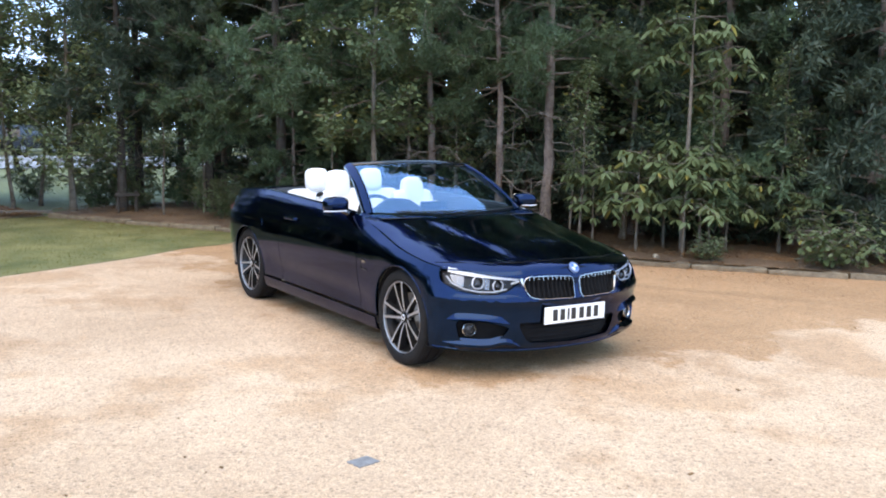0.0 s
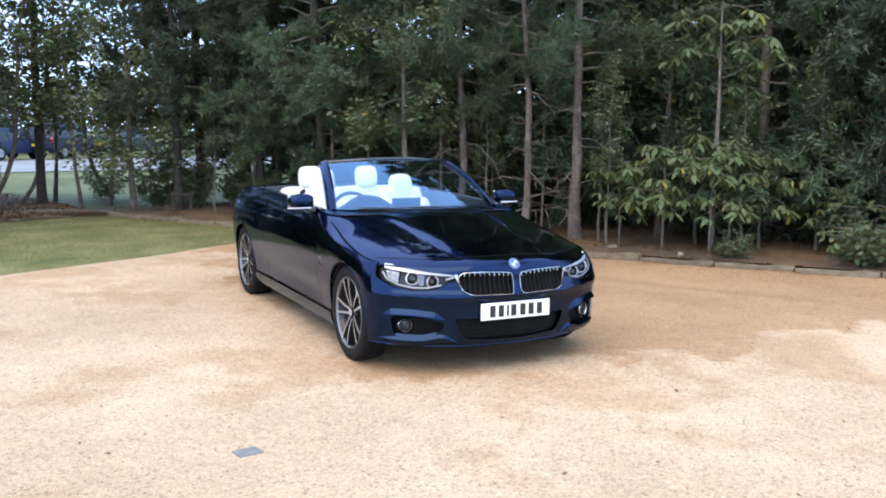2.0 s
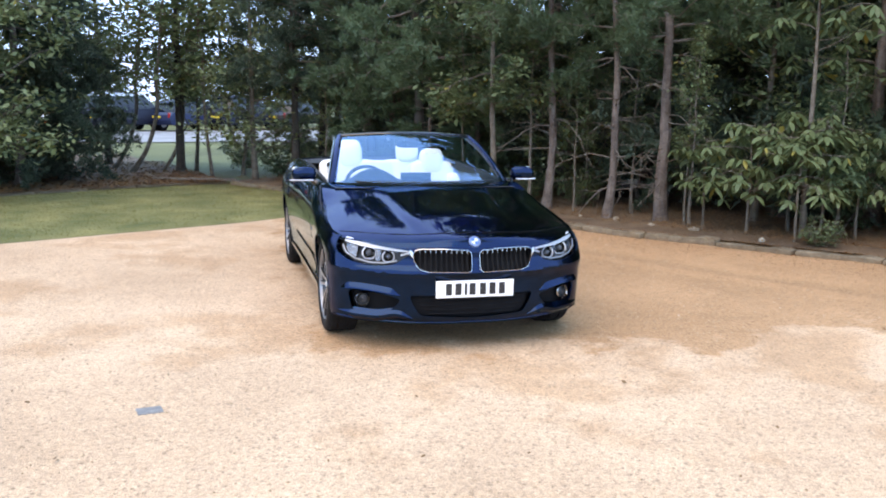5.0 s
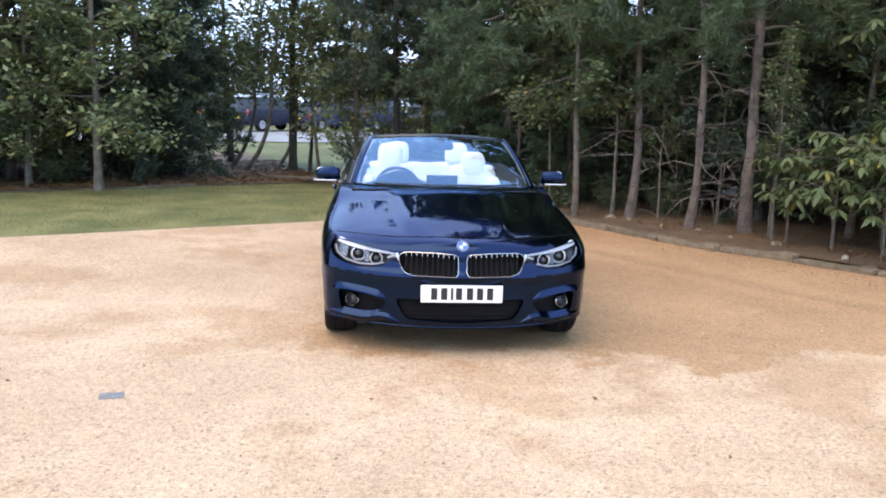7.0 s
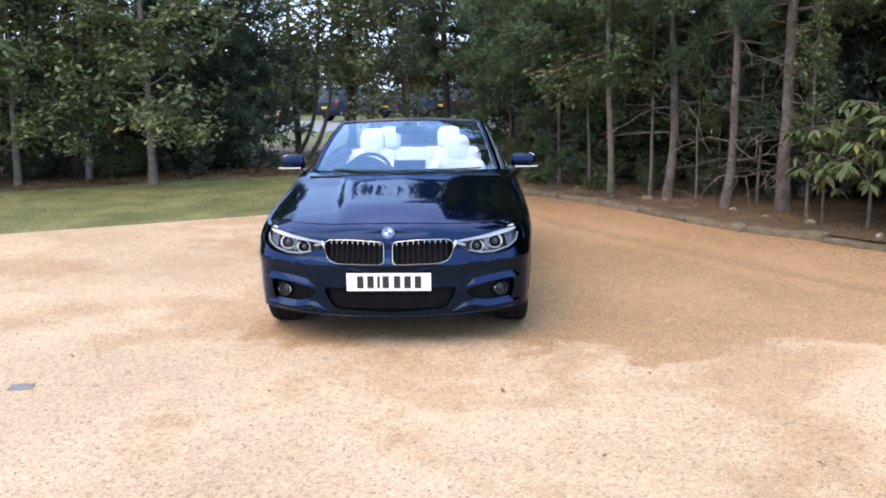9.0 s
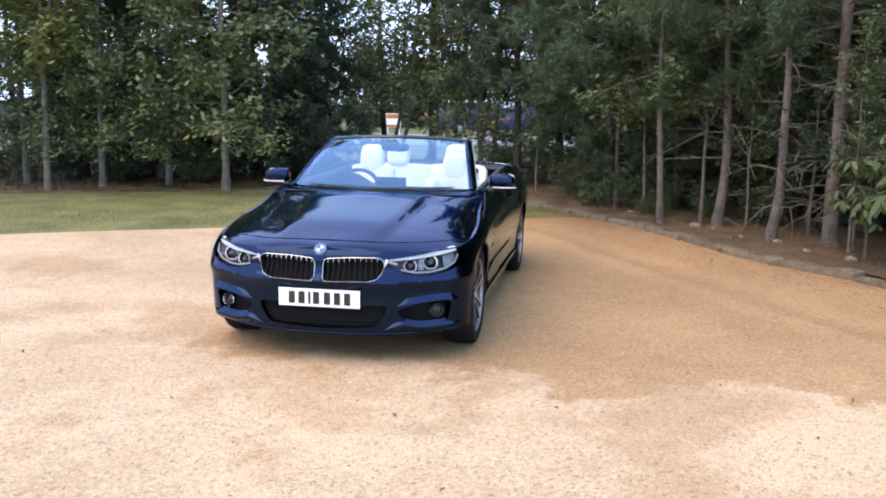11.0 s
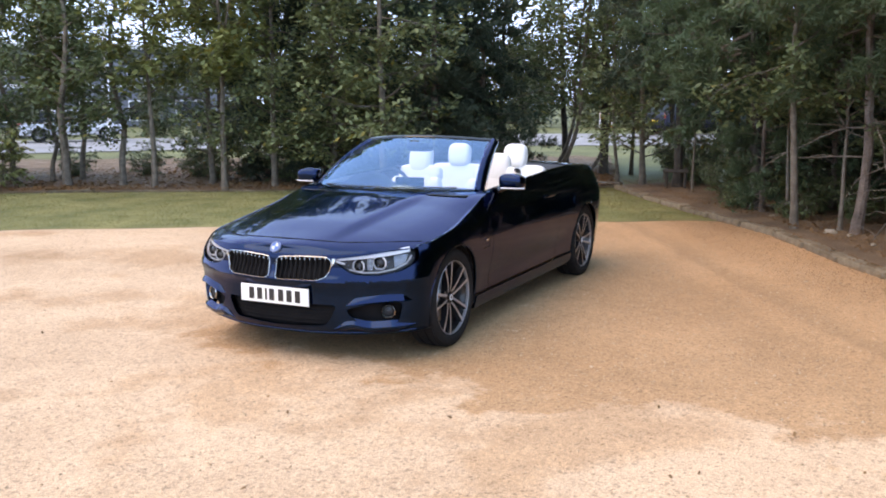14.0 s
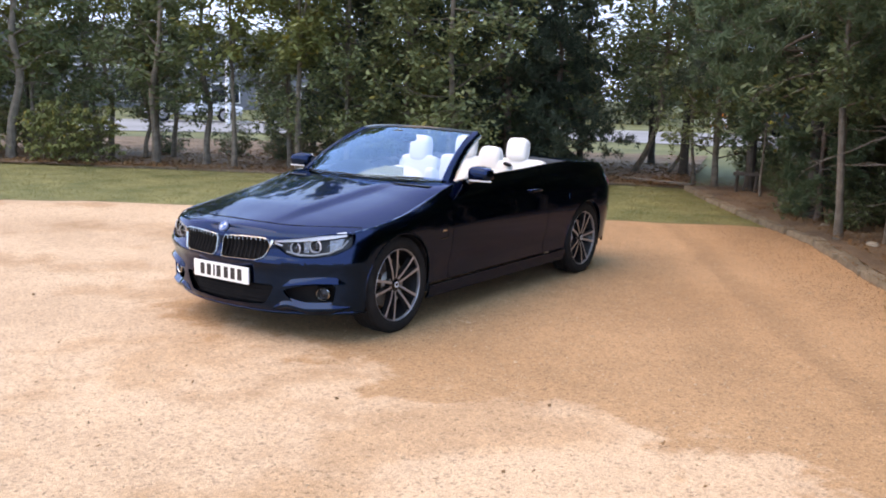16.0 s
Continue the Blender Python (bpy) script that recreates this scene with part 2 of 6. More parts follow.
def spline(points, n):
    """Catmull-Rom through points (any dimension), n samples a span."""
    p = np.asarray(points, float)
    p = np.vstack([2 * p[0] - p[1], p, 2 * p[-1] - p[-2]])
    out = []
    for i in range(1, len(p) - 2):
        for t in np.linspace(0, 1, n, endpoint=False):
            a, b, c, d = p[i - 1:i + 3]
            out.append(0.5 * (2 * b + (c - a) * t + (2 * a - 5 * b + 4 * c - d) * t * t + (3 * b - a - 3 * c + d) * t ** 3))
    out.append(p[-2])
    return np.array(out)


def tube(bm, points, radii, sides=8):
    """A tapered tube along points, closed at its ends."""
    pts = [Vector(p) for p in points]
    rings = []
    for i, p in enumerate(pts):
        d = (pts[min(i + 1, len(pts) - 1)] - pts[max(i - 1, 0)]).normalized()
        u = d.cross(Vector((0.3, 0.9, 0.1)) if abs(d.z) > 0.8 else Vector((0, 0, 1))).normalized()
        v = d.cross(u)
        r = radii[i] if hasattr(radii, "__len__") else radii
        rings.append([bm.verts.new(p + (u * math.cos(a) + v * math.sin(a)) * r) for a in (2 * math.pi * k / sides for k in range(sides))])
    for a, b in zip(rings, rings[1:]):
        for k in range(sides):
            bm.faces.new((a[k], a[(k + 1) % sides], b[(k + 1) % sides], b[k]))
    bm.faces.new(rings[0][::-1])
    bm.faces.new(rings[-1])
    return bm


def box(bm, x0, x1, y0, y1, z0, z1, bevel=0.0):
    r = bmesh.ops.create_cube(bm, size=1, matrix=Matrix.Translation(((x0 + x1) / 2, (y0 + y1) / 2, (z0 + z1) / 2)) @ Matrix.Diagonal((x1 - x0, y1 - y0, z1 - z0, 1)))
    if bevel:
        bmesh.ops.bevel(bm, geom=list({e for v in r["verts"] for e in v.link_edges}), offset=bevel, segments=2, affect="EDGES", profile=0.6)
    return bm


def lathe(bm, profile, n=48, axis="x"):
    """Turns (radius, offset) round an axis."""
    rings = []
    for r, o in profile:
        ring = []
        for k in range(n):
            a = 2 * math.pi * k / n
            c, s = r * math.cos(a), r * math.sin(a)
            ring.append(bm.verts.new((o, c, s) if axis == "x" else (c, s, o) if axis == "z" else (c, o, s)))
        rings.append(ring)
    for a, b in zip(rings, rings[1:]):
        for k in range(n):
            bm.faces.new((a[k], a[(k + 1) % n], b[(k + 1) % n], b[k]))
    return bm


def cushion(bm, size, m=Matrix(), power=0.35, n=12, lumps=0.0):
    """A soft rounded block, as of upholstery."""
    grid = []
    for i in range(n + 1):
        phi = math.pi * (i / n - 0.5)
        row = []
        for j in range(2 * n):
            th = math.pi * j / n
            f = lambda v: math.copysign(abs(v) ** power, v)
            p = Vector((f(math.cos(phi)) * f(math.cos(th)) * size[0] / 2, f(math.cos(phi)) * f(math.sin(th)) * size[1] / 2, f(math.sin(phi)) * size[2] / 2))
            if lumps:
                p *= 1 + lumps * noise.noise(p * 9)
            row.append(bm.verts.new(m @ p))
        grid.append(row)
    for a, b in zip(grid, grid[1:]):
        for j in range(2 * n):
            bm.faces.new((a[j], a[(j + 1) % (2 * n)], b[(j + 1) % (2 * n)], b[j]))
    bmesh.ops.remove_doubles(bm, verts=bm.verts, dist=0.0005)
    return bm


def sheet(outline, z):
    """A flat sheet inside an outline."""
    bm = bmesh.new()
    f = bm.faces.new([bm.verts.new((x, y, z)) for x, y in outline])
    bmesh.ops.triangulate(bm, faces=[f])
    return bm


def inside(outline, pts):
    """Which points lie inside an outline."""
    o, p = np.asarray(outline), np.asarray(pts)
    hit = np.zeros(len(p), bool)
    for (x0, y0), (x1, y1) in zip(o, np.roll(o, -1, 0)):
        cross = (y0 > p[:, 1]) != (y1 > p[:, 1])
        hit ^= cross & (p[:, 0] < (x1 - x0) * (p[:, 1] - y0) / (y1 - y0 + 1e-12) + x0)
    return hit

# ---------------------------------------------------------------- ground
KERB_LINE = spline([(14.5, -4.6), (9.6, -1.5), (5.95, 1.6), (5.12, 2.58), (4.5, 3.3), (3.92, 4.1), (3.32, 4.85), (2.66, 6.15), (2.03, 7.3), (1.12, 8.55), (0.06, 10.15), (-1.25, 12.3)], 8)
BACK_LINE = spline([(-1.25, 12.3), (-2.0, 12.15), (-3.2, 11.5), (-4.95, 10.4), (-6.5, 9.5), (-8.4, 8.55), (-10.0, 7.75), (-11.2, 7.1), (-13.1, 6.1), (-18.0, 3.0), (-26, -2)], 8)
TURF_LINE = spline([(1.5, 8.08), (0.95, 7.98), (0.2, 7.5), (-0.35, 7.3), (-1.2, 6.68), (-2.45, 6.0), (-3.6, 5.38), (-4.66, 4.82), (-5.5, 4.3), (-6.8, 3.6), (-7.5, 3.0), (-11.0, 0.8), (-22, -6)], 8)

bm = bmesh.new()
rows = [[bm.verts.new((x, y, z)) for x in (-600, 0, 600)] for y, z in ((-600, -0.03), (14, -0.03), (24, 0.0), (36, 0.04), (600, -0.2))]
for a, b in zip(rows, rows[1:]):
    for k in range(2):
        bm.faces.new((a[k], a[k + 1], b[k + 1], b[k]))
ground = part("ground", bm, MEADOW)
tagged(ground, "rough meadow grass reaching away past the trees", "ground", kind="structure")
gravel = part("gravel_drive", sheet([(-40, -14), (-60, -60), (60, -60), (40, -20), *KERB_LINE, *TURF_LINE[::1]], 0.0), GRAVEL)
tagged(gravel, "pale golden gravel yard with compacted orange sand patches", "gravel yard", kind="structure")
lawn_outline = [*TURF_LINE, *BACK_LINE[::-1], *[p for p in KERB_LINE[::-1] if p[1] > 8.15]]
lawn = part("lawn", sheet(lawn_outline, 0.004), TURF)
tagged(lawn, "mown green lawn strip between gravel and trees", "lawn", kind="structure")


def bed(line, push, name, z, label):
    """A raised bed of soil that runs back from a line."""
    bm = bmesh.new()
    line = np.asarray(line)
    rows = []
    for d, h in ((0.0, z), (0.5, z + 0.02), (1.5, z + 0.05), (3, z + 0.03), (6, z), (10, -0.06)):
        rows.append([bm.verts.new((x + push[0] * d, y + push[1] * d, h + (0.02 * noise.noise(Vector((x * 2 + d, y * 2, d))) if d else 0))) for x, y in line])
    for a, b in zip(rows, rows[1:]):
        for k in range(len(line) - 1):
            bm.faces.new((a[k], a[k + 1], b[k + 1], b[k]))
    return tagged(part(name, bm, SOIL), label, "planting bed", kind="structure")


bed(KERB_LINE + np.array([0.06, 0.05]), (0.86, 0.5), "bed_east", 0.065, "dark soil bed covered in brown pine needles")
bed(BACK_LINE, (-0.4, 1.35), "bed_back", 0.03, "bare brown soil under the trees")


def blades(outline, count, height, material, name, label, category, z=0.01, seed=1, lean=0.5):
    """Grass blades, or litter, strewn inside an outline: one object."""
    r = np.random.default_rng(seed)
    o = np.asarray(outline)
    p = r.uniform(o.min(0), o.max(0), (count * 4, 2))
    p = p[inside(o, p)][:count]
    k = len(p)
    h = height * r.uniform(0.4, 1.2, k)
    a = r.uniform(0, 2 * np.pi, k)
    side = np.stack([np.cos(a), np.sin(a), 0 * a], 1) * (height * 0.11)
    tip = np.stack([r.normal(0, lean, k) * h, r.normal(0, lean, k) * h, h], 1)
    base = np.column_stack([p, np.full(k, z)])
    v = np.stack([base - side, base + side, base + tip], 1)
    return tagged(new(name, quads_mesh(name, v, material, corners=3)), label, category, kind="stuff")


blades([p for p in lawn_outline if p[0] > -14.5], 60000, 0.027, BLADE, "lawn_grass", "short green lawn grass with brown leaves", "grass")


def strewn(line, push, depth, count, size, material, name, label, category, z, seed):
    """Flat leaves strewn on a bed along a line."""
    r = np.random.default_rng(seed)
    line = np.asarray(line)
    i = r.integers(0, len(line) - 1, count)
    t = r.random(count)[:, None]
    p = line[i] * (1 - t) + line[i + 1] * t + np.array(push) * (depth * r.random(count)[:, None] ** 1.5)
    a = r.uniform(0, 2 * np.pi, count)
    s = size * r.uniform(0.5, 1.4, count)
    u = np.stack([np.cos(a) * s, np.sin(a) * s, r.uniform(-0.4, 0.4, count) * s], 1)
    w = np.stack([-np.sin(a) * s * 0.5, np.cos(a) * s * 0.5, r.uniform(-0.4, 0.4, count) * s], 1)
    c = np.column_stack([p, z + 0.02 + r.uniform(0, 0.02, count)])
    return tagged(new(name, quads_mesh(name, np.stack([c - u, c - w, c + u, c + w], 1), material)), label, category, kind="stuff")


strewn(KERB_LINE + np.array([0.1, 0.07]), (0.86, 0.5), 4.0, 22000, 0.014, LITTER, "leaf_litter", "fallen brown leaves and pine needles on soil", "leaf litter", 0.12, 3)
strewn(BACK_LINE + np.array([0.0, -0.15]), (-0.3, 1.15), 5.0, 15000, 0.035, LITTER, "leaf_litter", "fallen brown leaves under the back trees", "leaf litter", 0.05, 4)
strewn(KERB_LINE[12:] + np.array([-0.08, -0.06]), (0.16, 0.12), 1.0, 1300, 0.013, LITTER, "leaf_litter", "brown needles lying on the kerb stones", "leaf litter", 0.055, 8)
strewn(KERB_LINE[18:] + np.array([-0.09, -0.07]), (-0.75, -0.55), 1.0, 9000, 0.0075, LITTER, "leaf_litter", "red-brown pine needles drifted against the kerb", "leaf litter", 0.0, 6)


strewn([(-6.5, -4.2), (-2.0, -3.2), (2.5, -2.6), (6.0, -0.5)], (0.2, 3.4), 1.0, 170, 0.016, LITTER, "fallen_leaves", "a few dry brown leaves scattered on gravel", "leaves", -0.008, 9)


def pebbles(count, seed):
    """Loose stones lying on the gravel."""
    r = np.random.default_rng(seed)
    p = r.uniform((-7, -5.5), (6, 6), (count, 2))
    p = p[inside([(-40, -14), (-60, -60), (60, -60), (40, -20), *KERB_LINE, *TURF_LINE], p)]
    k = len(p)
    s = r.gamma(4.0, 0.0008, k)[:, None] + 0.002
    a = r.uniform(0, 6.28, k)
    up = np.column_stack([p, (s[:, 0] * 0.9)])
    ring = [np.column_stack([p[:, 0] + np.cos(a + q) * s[:, 0] * r.uniform(0.7, 1.3, k), p[:, 1] + np.sin(a + q) * s[:, 0] * r.uniform(0.7, 1.3, k), np.full(k, 0.001)]) for q in (0, 1.57, 3.14, 4.71)]
    v = np.stack([np.stack([ring[i], ring[(i + 1) % 4], up], 1) for i in range(4)], 1)
    return tagged(new("loose_pebbles", quads_mesh("loose_pebbles", v, PEBBLE, corners=3)), "loose pale gravel stones scattered over the yard", "pebbles", kind="stuff")


pebbles(36000, 5)


def kerb_run(line, name, label, step=0.9, height=0.075, wide=0.15):
    """Concrete kerb stones laid end to end along a line, each its own piece."""
    line = np.asarray(line)
    run = np.r_[0, np.cumsum(np.linalg.norm(np.diff(line, axis=0), axis=1))]
    host = tagged(new(name), label, "kerb", kind="structure")
    bm = bmesh.new()
    box(bm, -step / 2 + 0.003, step / 2 - 0.003, -wide / 2, wide / 2, -0.1, height, 0.018)
    bmesh.ops.subdivide_edges(bm, edges=[e for e in bm.edges if e.calc_length() > 0.3], cuts=5, use_grid_fill=True)
    for v in bm.verts:
        v.co += Vector((noise.noise(v.co * 7), noise.noise(v.co * 7 + Vector((5, 0, 0))), noise.noise(v.co * 7 + Vector((0, 5, 0))))) * 0.022
    me = bm_mesh("kerb_stone", bm, KERB_STONE, True, 50)
    s = step / 2
    while s < run[-1]:
        x, y = np.interp(s, run, line[:, 0]), np.interp(s, run, line[:, 1])
        x1, y1 = np.interp(s + 0.1, run, line[:, 0]), np.interp(s + 0.1, run, line[:, 1])
        ob = new("kerb_stone", me)
        ob.parent = host
        ob.matrix_basis = pose(x, y, random.uniform(-0.024, 0.008), random.uniform(-5, 5), random.uniform(-1.6, 1.6), math.degrees(math.atan2(y1 - y, x1 - x)) + random.uniform(-1, 1))
        s += step
    return host


kerb_run(KERB_LINE, "kerb_east", "weathered concrete kerb stones edging the gravel")
kerb_run(BACK_LINE[:60], "kerb_back", "low pale concrete edging between lawn and trees", 0.9, 0.045, 0.1)

def prism_slab():
    """A worn slab with uneven corners."""
    bm = box(bmesh.new(), -0.066, 0.066, -0.050, 0.050, -0.05, 0.006, 0.004)
    for v in bm.verts:
        v.co.x += 0.010 * noise.noise(v.co * 18)
        v.co.y += 0.010 * noise.noise(v.co * 18 + Vector((3, 0, 0)))
    return bm


drain = thing("ground_marker_slab", "small grey slab set flush in the gravel", "slab", at=pose(-1.97, -0.73, 0, 0, 0, 12))
bm = prism_slab()
part("slab", bm, SLAB_METAL, drain)

# ---------------------------------------------------------------- trees


def leaf_quads(r, centres, size, aspect=0.45, droop=0.3, flat=0.6):
    """Leaves as folded diamonds of random turn at the centres."""
    k = len(centres)
    a = r.uniform(0, 2 * np.pi, k)
    s = size * r.uniform(0.6, 1.3, k)
    dz = r.normal(-droop, 0.45, k)
    d = np.stack([np.cos(a), np.sin(a), dz], 1)
    d /= np.linalg.norm(d, axis=1)[:, None]
    up = np.stack([r.normal(0, flat, k), r.normal(0, flat, k), np.ones(k)], 1)
    w = np.cross(d, up)
    w /= np.linalg.norm(w, axis=1)[:, None]
    s = s[:, None]
    mid = centres + d * s * 0.5 - np.cross(w, d) * s * 0.06
    return np.stack([centres, mid + w * s * aspect * 0.5, centres + d * s, mid - w * s * aspect * 0.5], 1)


def needle_tufts(r, centres, axis, size, per, wide=1.0):
    """Tufts of long thin needles that fan out round each centre."""
    k = len(centres)
    c = np.repeat(centres, per, 0)
    ax = np.repeat(axis, per, 0)
    d = ax * 0.55 + r.normal(0, 0.55, (k * per, 3))
    d /= np.linalg.norm(d, axis=1)[:, None]
    s = size * r.uniform(0.6, 1.2, (k * per, 1))
    w = np.cross(d, r.normal(0, 1, (k * per, 3)))
    w /= np.linalg.norm(w, axis=1)[:, None]
    c = c + r.normal(0, size * 0.25, c.shape)
    return np.stack([c - w * size * 0.05 * wide, c + w * size * 0.05 * wide, c + d * s], 1)


def limb(r, start, direction, length, sag=0.0, n=5, wander=0.12):
    """A crooked line for a branch."""
    p, d, out = np.array(start, float), np.array(direction, float), [np.array(start, float)]
    d /= np.linalg.norm(d)
    for i in range(n):
        d = d + r.normal(0, wander, 3) + np.array([0, 0, -sag / n])
        d /= np.linalg.norm(d)
        p = p + d * length / n
        out.append(p.copy())
    return np.array(out)


def trunk_line(r, height, lean, n=9, wander=0.03, sweep=0.0):
    z = np.linspace(0, 1, n)
    x = lean[0] * z * height + np.cumsum(r.normal(0, wander, n)) * 0.6
    y = lean[1] * z * height + np.cumsum(r.normal(0, wander, n)) * 0.6
    x = x + sweep * (1 - np.exp(-z * height / 0.55))
    return np.stack([x - x[0], y - y[0], z * height], 1)


def make_tree(kind, seed, height, radius, label, category, green, low=1.2, reach=1.6, lean=(0, 0), dead=0, limbs=34, leaves=300, leaf=0.1, bark=None, per=20, above=4.6, twigs=True, wander=0.03, sweep=0.0, fork=0.0, clump=0.0, sparse=1, wide=1.0):
    """A tree with a tapered trunk, limbs and a crown. Kinds: pine (needle tufts), broad (leaves). Fork: height at which the stem parts in two."""
    r = np.random.default_rng(seed)
    tree = thing("pine_tree" if kind == "pine" else "broadleaf_tree" if height > 2.6 else "sapling", label, category)
    bark = bark or (PINE_BARK if kind == "pine" else GREY_BARK if height < 6.1 else DARK_BARK)
    line = trunk_line(r, height, lean, 15 if sweep else 9, wander, sweep)
    fine = spline(line, 4)
    hz = fine[:, 2] / height
    rad = radius * (1.0 - 0.85 * hz) + radius * 0.55 * np.exp(-hz * height / 0.16)
    bm = tube(bmesh.new(), [(x, y, z - 0.12 if i == 0 else z) for i, (x, y, z) in enumerate(fine)], rad, 10)
    at = lambda z: np.array([np.interp(z, fine[:, 2], fine[:, 0]), np.interp(z, fine[:, 2], fine[:, 1]), z])
    spread = np.array([0.34, -0.08, 0.0])
    if fork:
        zs = np.linspace(fork - 0.05, height * 0.92, 9)
        second = np.array([at(z) + spread * (z - fork) * (0.75 + 0.25 * math.sin(z * 2)) for z in zs])
        tube(bm, second, np.interp(zs, (0, height), (radius, radius * 0.15)) * 0.72, 9)
    for v in bm.verts:
        v.co += Vector((noise.noise(v.co * 5), noise.noise(v.co * 5 + Vector((9, 0, 0))), 0)) * radius * 0.22
    woody = bm
    trunk_faces = len(bm.faces)
    if dead:
        bm = woody
        for _ in range(dead):
            z = r.uniform(0.35, min(low + 1.6, height * 0.7))
            a = r.uniform(0, 2 * np.pi)
            length = r.uniform(0.35, 1.25)
            li = limb(r, at(z), (math.cos(a), math.sin(a), r.uniform(-0.15, 0.35)), length, r.uniform(-0.2, 0.5), 5, 0.16)
            tube(bm, li, np.linspace(0.011, 0.003, len(li)) * r.uniform(0.6, 1.1), 5)
            for _ in range(r.integers(0, 4)):
                q = li[r.integers(1, 5)]
                tw = limb(r, q, r.normal(0, 1, 3) + (li[-1] - li[0]), length * 0.4, 0.2, 3, 0.2)
                tube(bm, tw, np.linspace(0.006, 0.002, len(tw)), 4)
    bm = woody
    cloud = []
    for i in range(limbs):
        u = (i + r.random()) / limbs
        z = low + (height - low) * (u ** 1.25)
        a = i * 2.4 + r.normal(0, 0.4)
        full = (z - low) / (height - low)
        length = reach * (0.55 + 0.45 * r.random()) * (1.05 - 0.75 * full) * (0.7 + 0.6 * min(full * 4, 0.5))
        rise = r.uniform(-0.15, 0.3) if kind == "pine" else r.uniform(0.0, 0.8)
        root = at(z) + (spread * (z - fork) * (0.75 + 0.25 * math.sin(z * 2)) if fork and z > fork and i % 2 else 0)
        li = limb(r, root, (math.cos(a), math.sin(a), rise), length, r.uniform(0.0, 0.5), 6, 0.12)
        tube(bm, li, np.linspace(radius * 0.20 * (1 - 0.5 * full) + 0.005, 0.004, len(li)), 5)
        near = z < above
        side = li[-1] - li[0]
        for j in range(2, 7, sparse):
            for _ in range(2 if near else 1):
                tw = limb(r, li[j], side * 0.5 + r.normal(0, 0.5, 3) * length * 0.6, length * 0.32, 0.1, 3, 0.25)
                if near and twigs:
                    tube(bm, tw, np.linspace(0.006, 0.002, len(tw)), 3)
                cloud.append((tw, near))
    for i, face in enumerate(woody.faces):
        face.material_index = 0 if i < trunk_faces else 1
    part("trunk", woody, bark, tree).data.materials.append(TWIG)
    quads = []
    for tw, near in cloud:
        if kind == "pine":
            k = max(3, int(leaves * (1 if near else 0.45) / 10))
            t = r.random(k) * 2.9
            i = t.astype(int)
            c = tw[i] * (1 - (t - i))[:, None] + tw[i + 1] * (t - i)[:, None] + r.normal(0, 0.05, (k, 3))
            ax = np.repeat([(tw[-1] - tw[0]) / (np.linalg.norm(tw[-1] - tw[0]) + 1e-6)], k, 0) + np.array([0, 0, 0.35])
            quads.append(needle_tufts(r, c, ax, leaf * (1 if near else 3.0), per if near else int(per * 0.7), wide if near else 1.7))
        else:
            k = max(3, int(leaves * (1 if near else 0.4) / 10))
            t = r.random(k) * 2.9
            i = t.astype(int)
            c = tw[i] * (1 - (t - i))[:, None] + tw[i + 1] * (t - i)[:, None] + r.normal(0, clump or leaf * 0.9, (k, 3))
            quads.append(leaf_quads(r, c, leaf * (1 if near else 2.5)))
    v = np.concatenate(quads)
    v = v[v.reshape(len(v), -1, 3)[:, 0, 2] > 0.12]
    part("crown", quads_mesh("crown", v, green, corners=3 if kind == "pine" else 4), None, tree)
    return tree


def make_shrub(seed, height, width, label, green, leaf, stems=7, leaves=900, first=2, aspect=0.42):
    """Several thin stems from the ground with leaves in tiers."""
    r = np.random.default_rng(seed)
    shrub = thing("shrub", label, "shrub")
    bm, quads = bmesh.new(), []
    for i in range(stems):
        a = 2 * math.pi * i / stems + r.normal(0, 0.5)
        top = np.array([math.cos(a) * width * r.uniform(0.2, 0.5), math.sin(a) * width * r.uniform(0.2, 0.5), height * r.uniform(0.6, 1.05)])
        li = limb(r, (math.cos(a) * 0.06, math.sin(a) * 0.06, -0.05), top, np.linalg.norm(top), 0.15, 7, 0.09)
        tube(bm, li, np.linspace(0.014, 0.004, len(li)), 5)
        for j in range(first, 8):
            for _ in range(4):
                b = r.uniform(0, 2 * np.pi)
                tw = limb(r, li[j], (math.cos(b), math.sin(b), r.uniform(-0.2, 0.5)), width * r.uniform(0.15, 0.38), 0.3, 3, 0.2)
                tube(bm, tw, np.linspace(0.005, 0.002, len(tw)), 3)
                k = max(4, int(leaves / stems / 24))
                t = 0.6 + r.random(k) * 2.3
                i2 = t.astype(int)
                c = tw[i2] * (1 - (t - i2))[:, None] + tw[i2 + 1] * (t - i2)[:, None] + r.normal(0, leaf * 0.25, (k, 3))
                quads.append(leaf_quads(r, c, leaf, aspect, 0.45, 0.5))
    part("stem", bm, GREY_BARK, shrub)
    v = np.concatenate(quads)
    v = v[v[:, 2, 2] > 0.02]
    tagged(part("foliage", quads_mesh("foliage", v, green), None, shrub), kind="stuff")
    return shrub


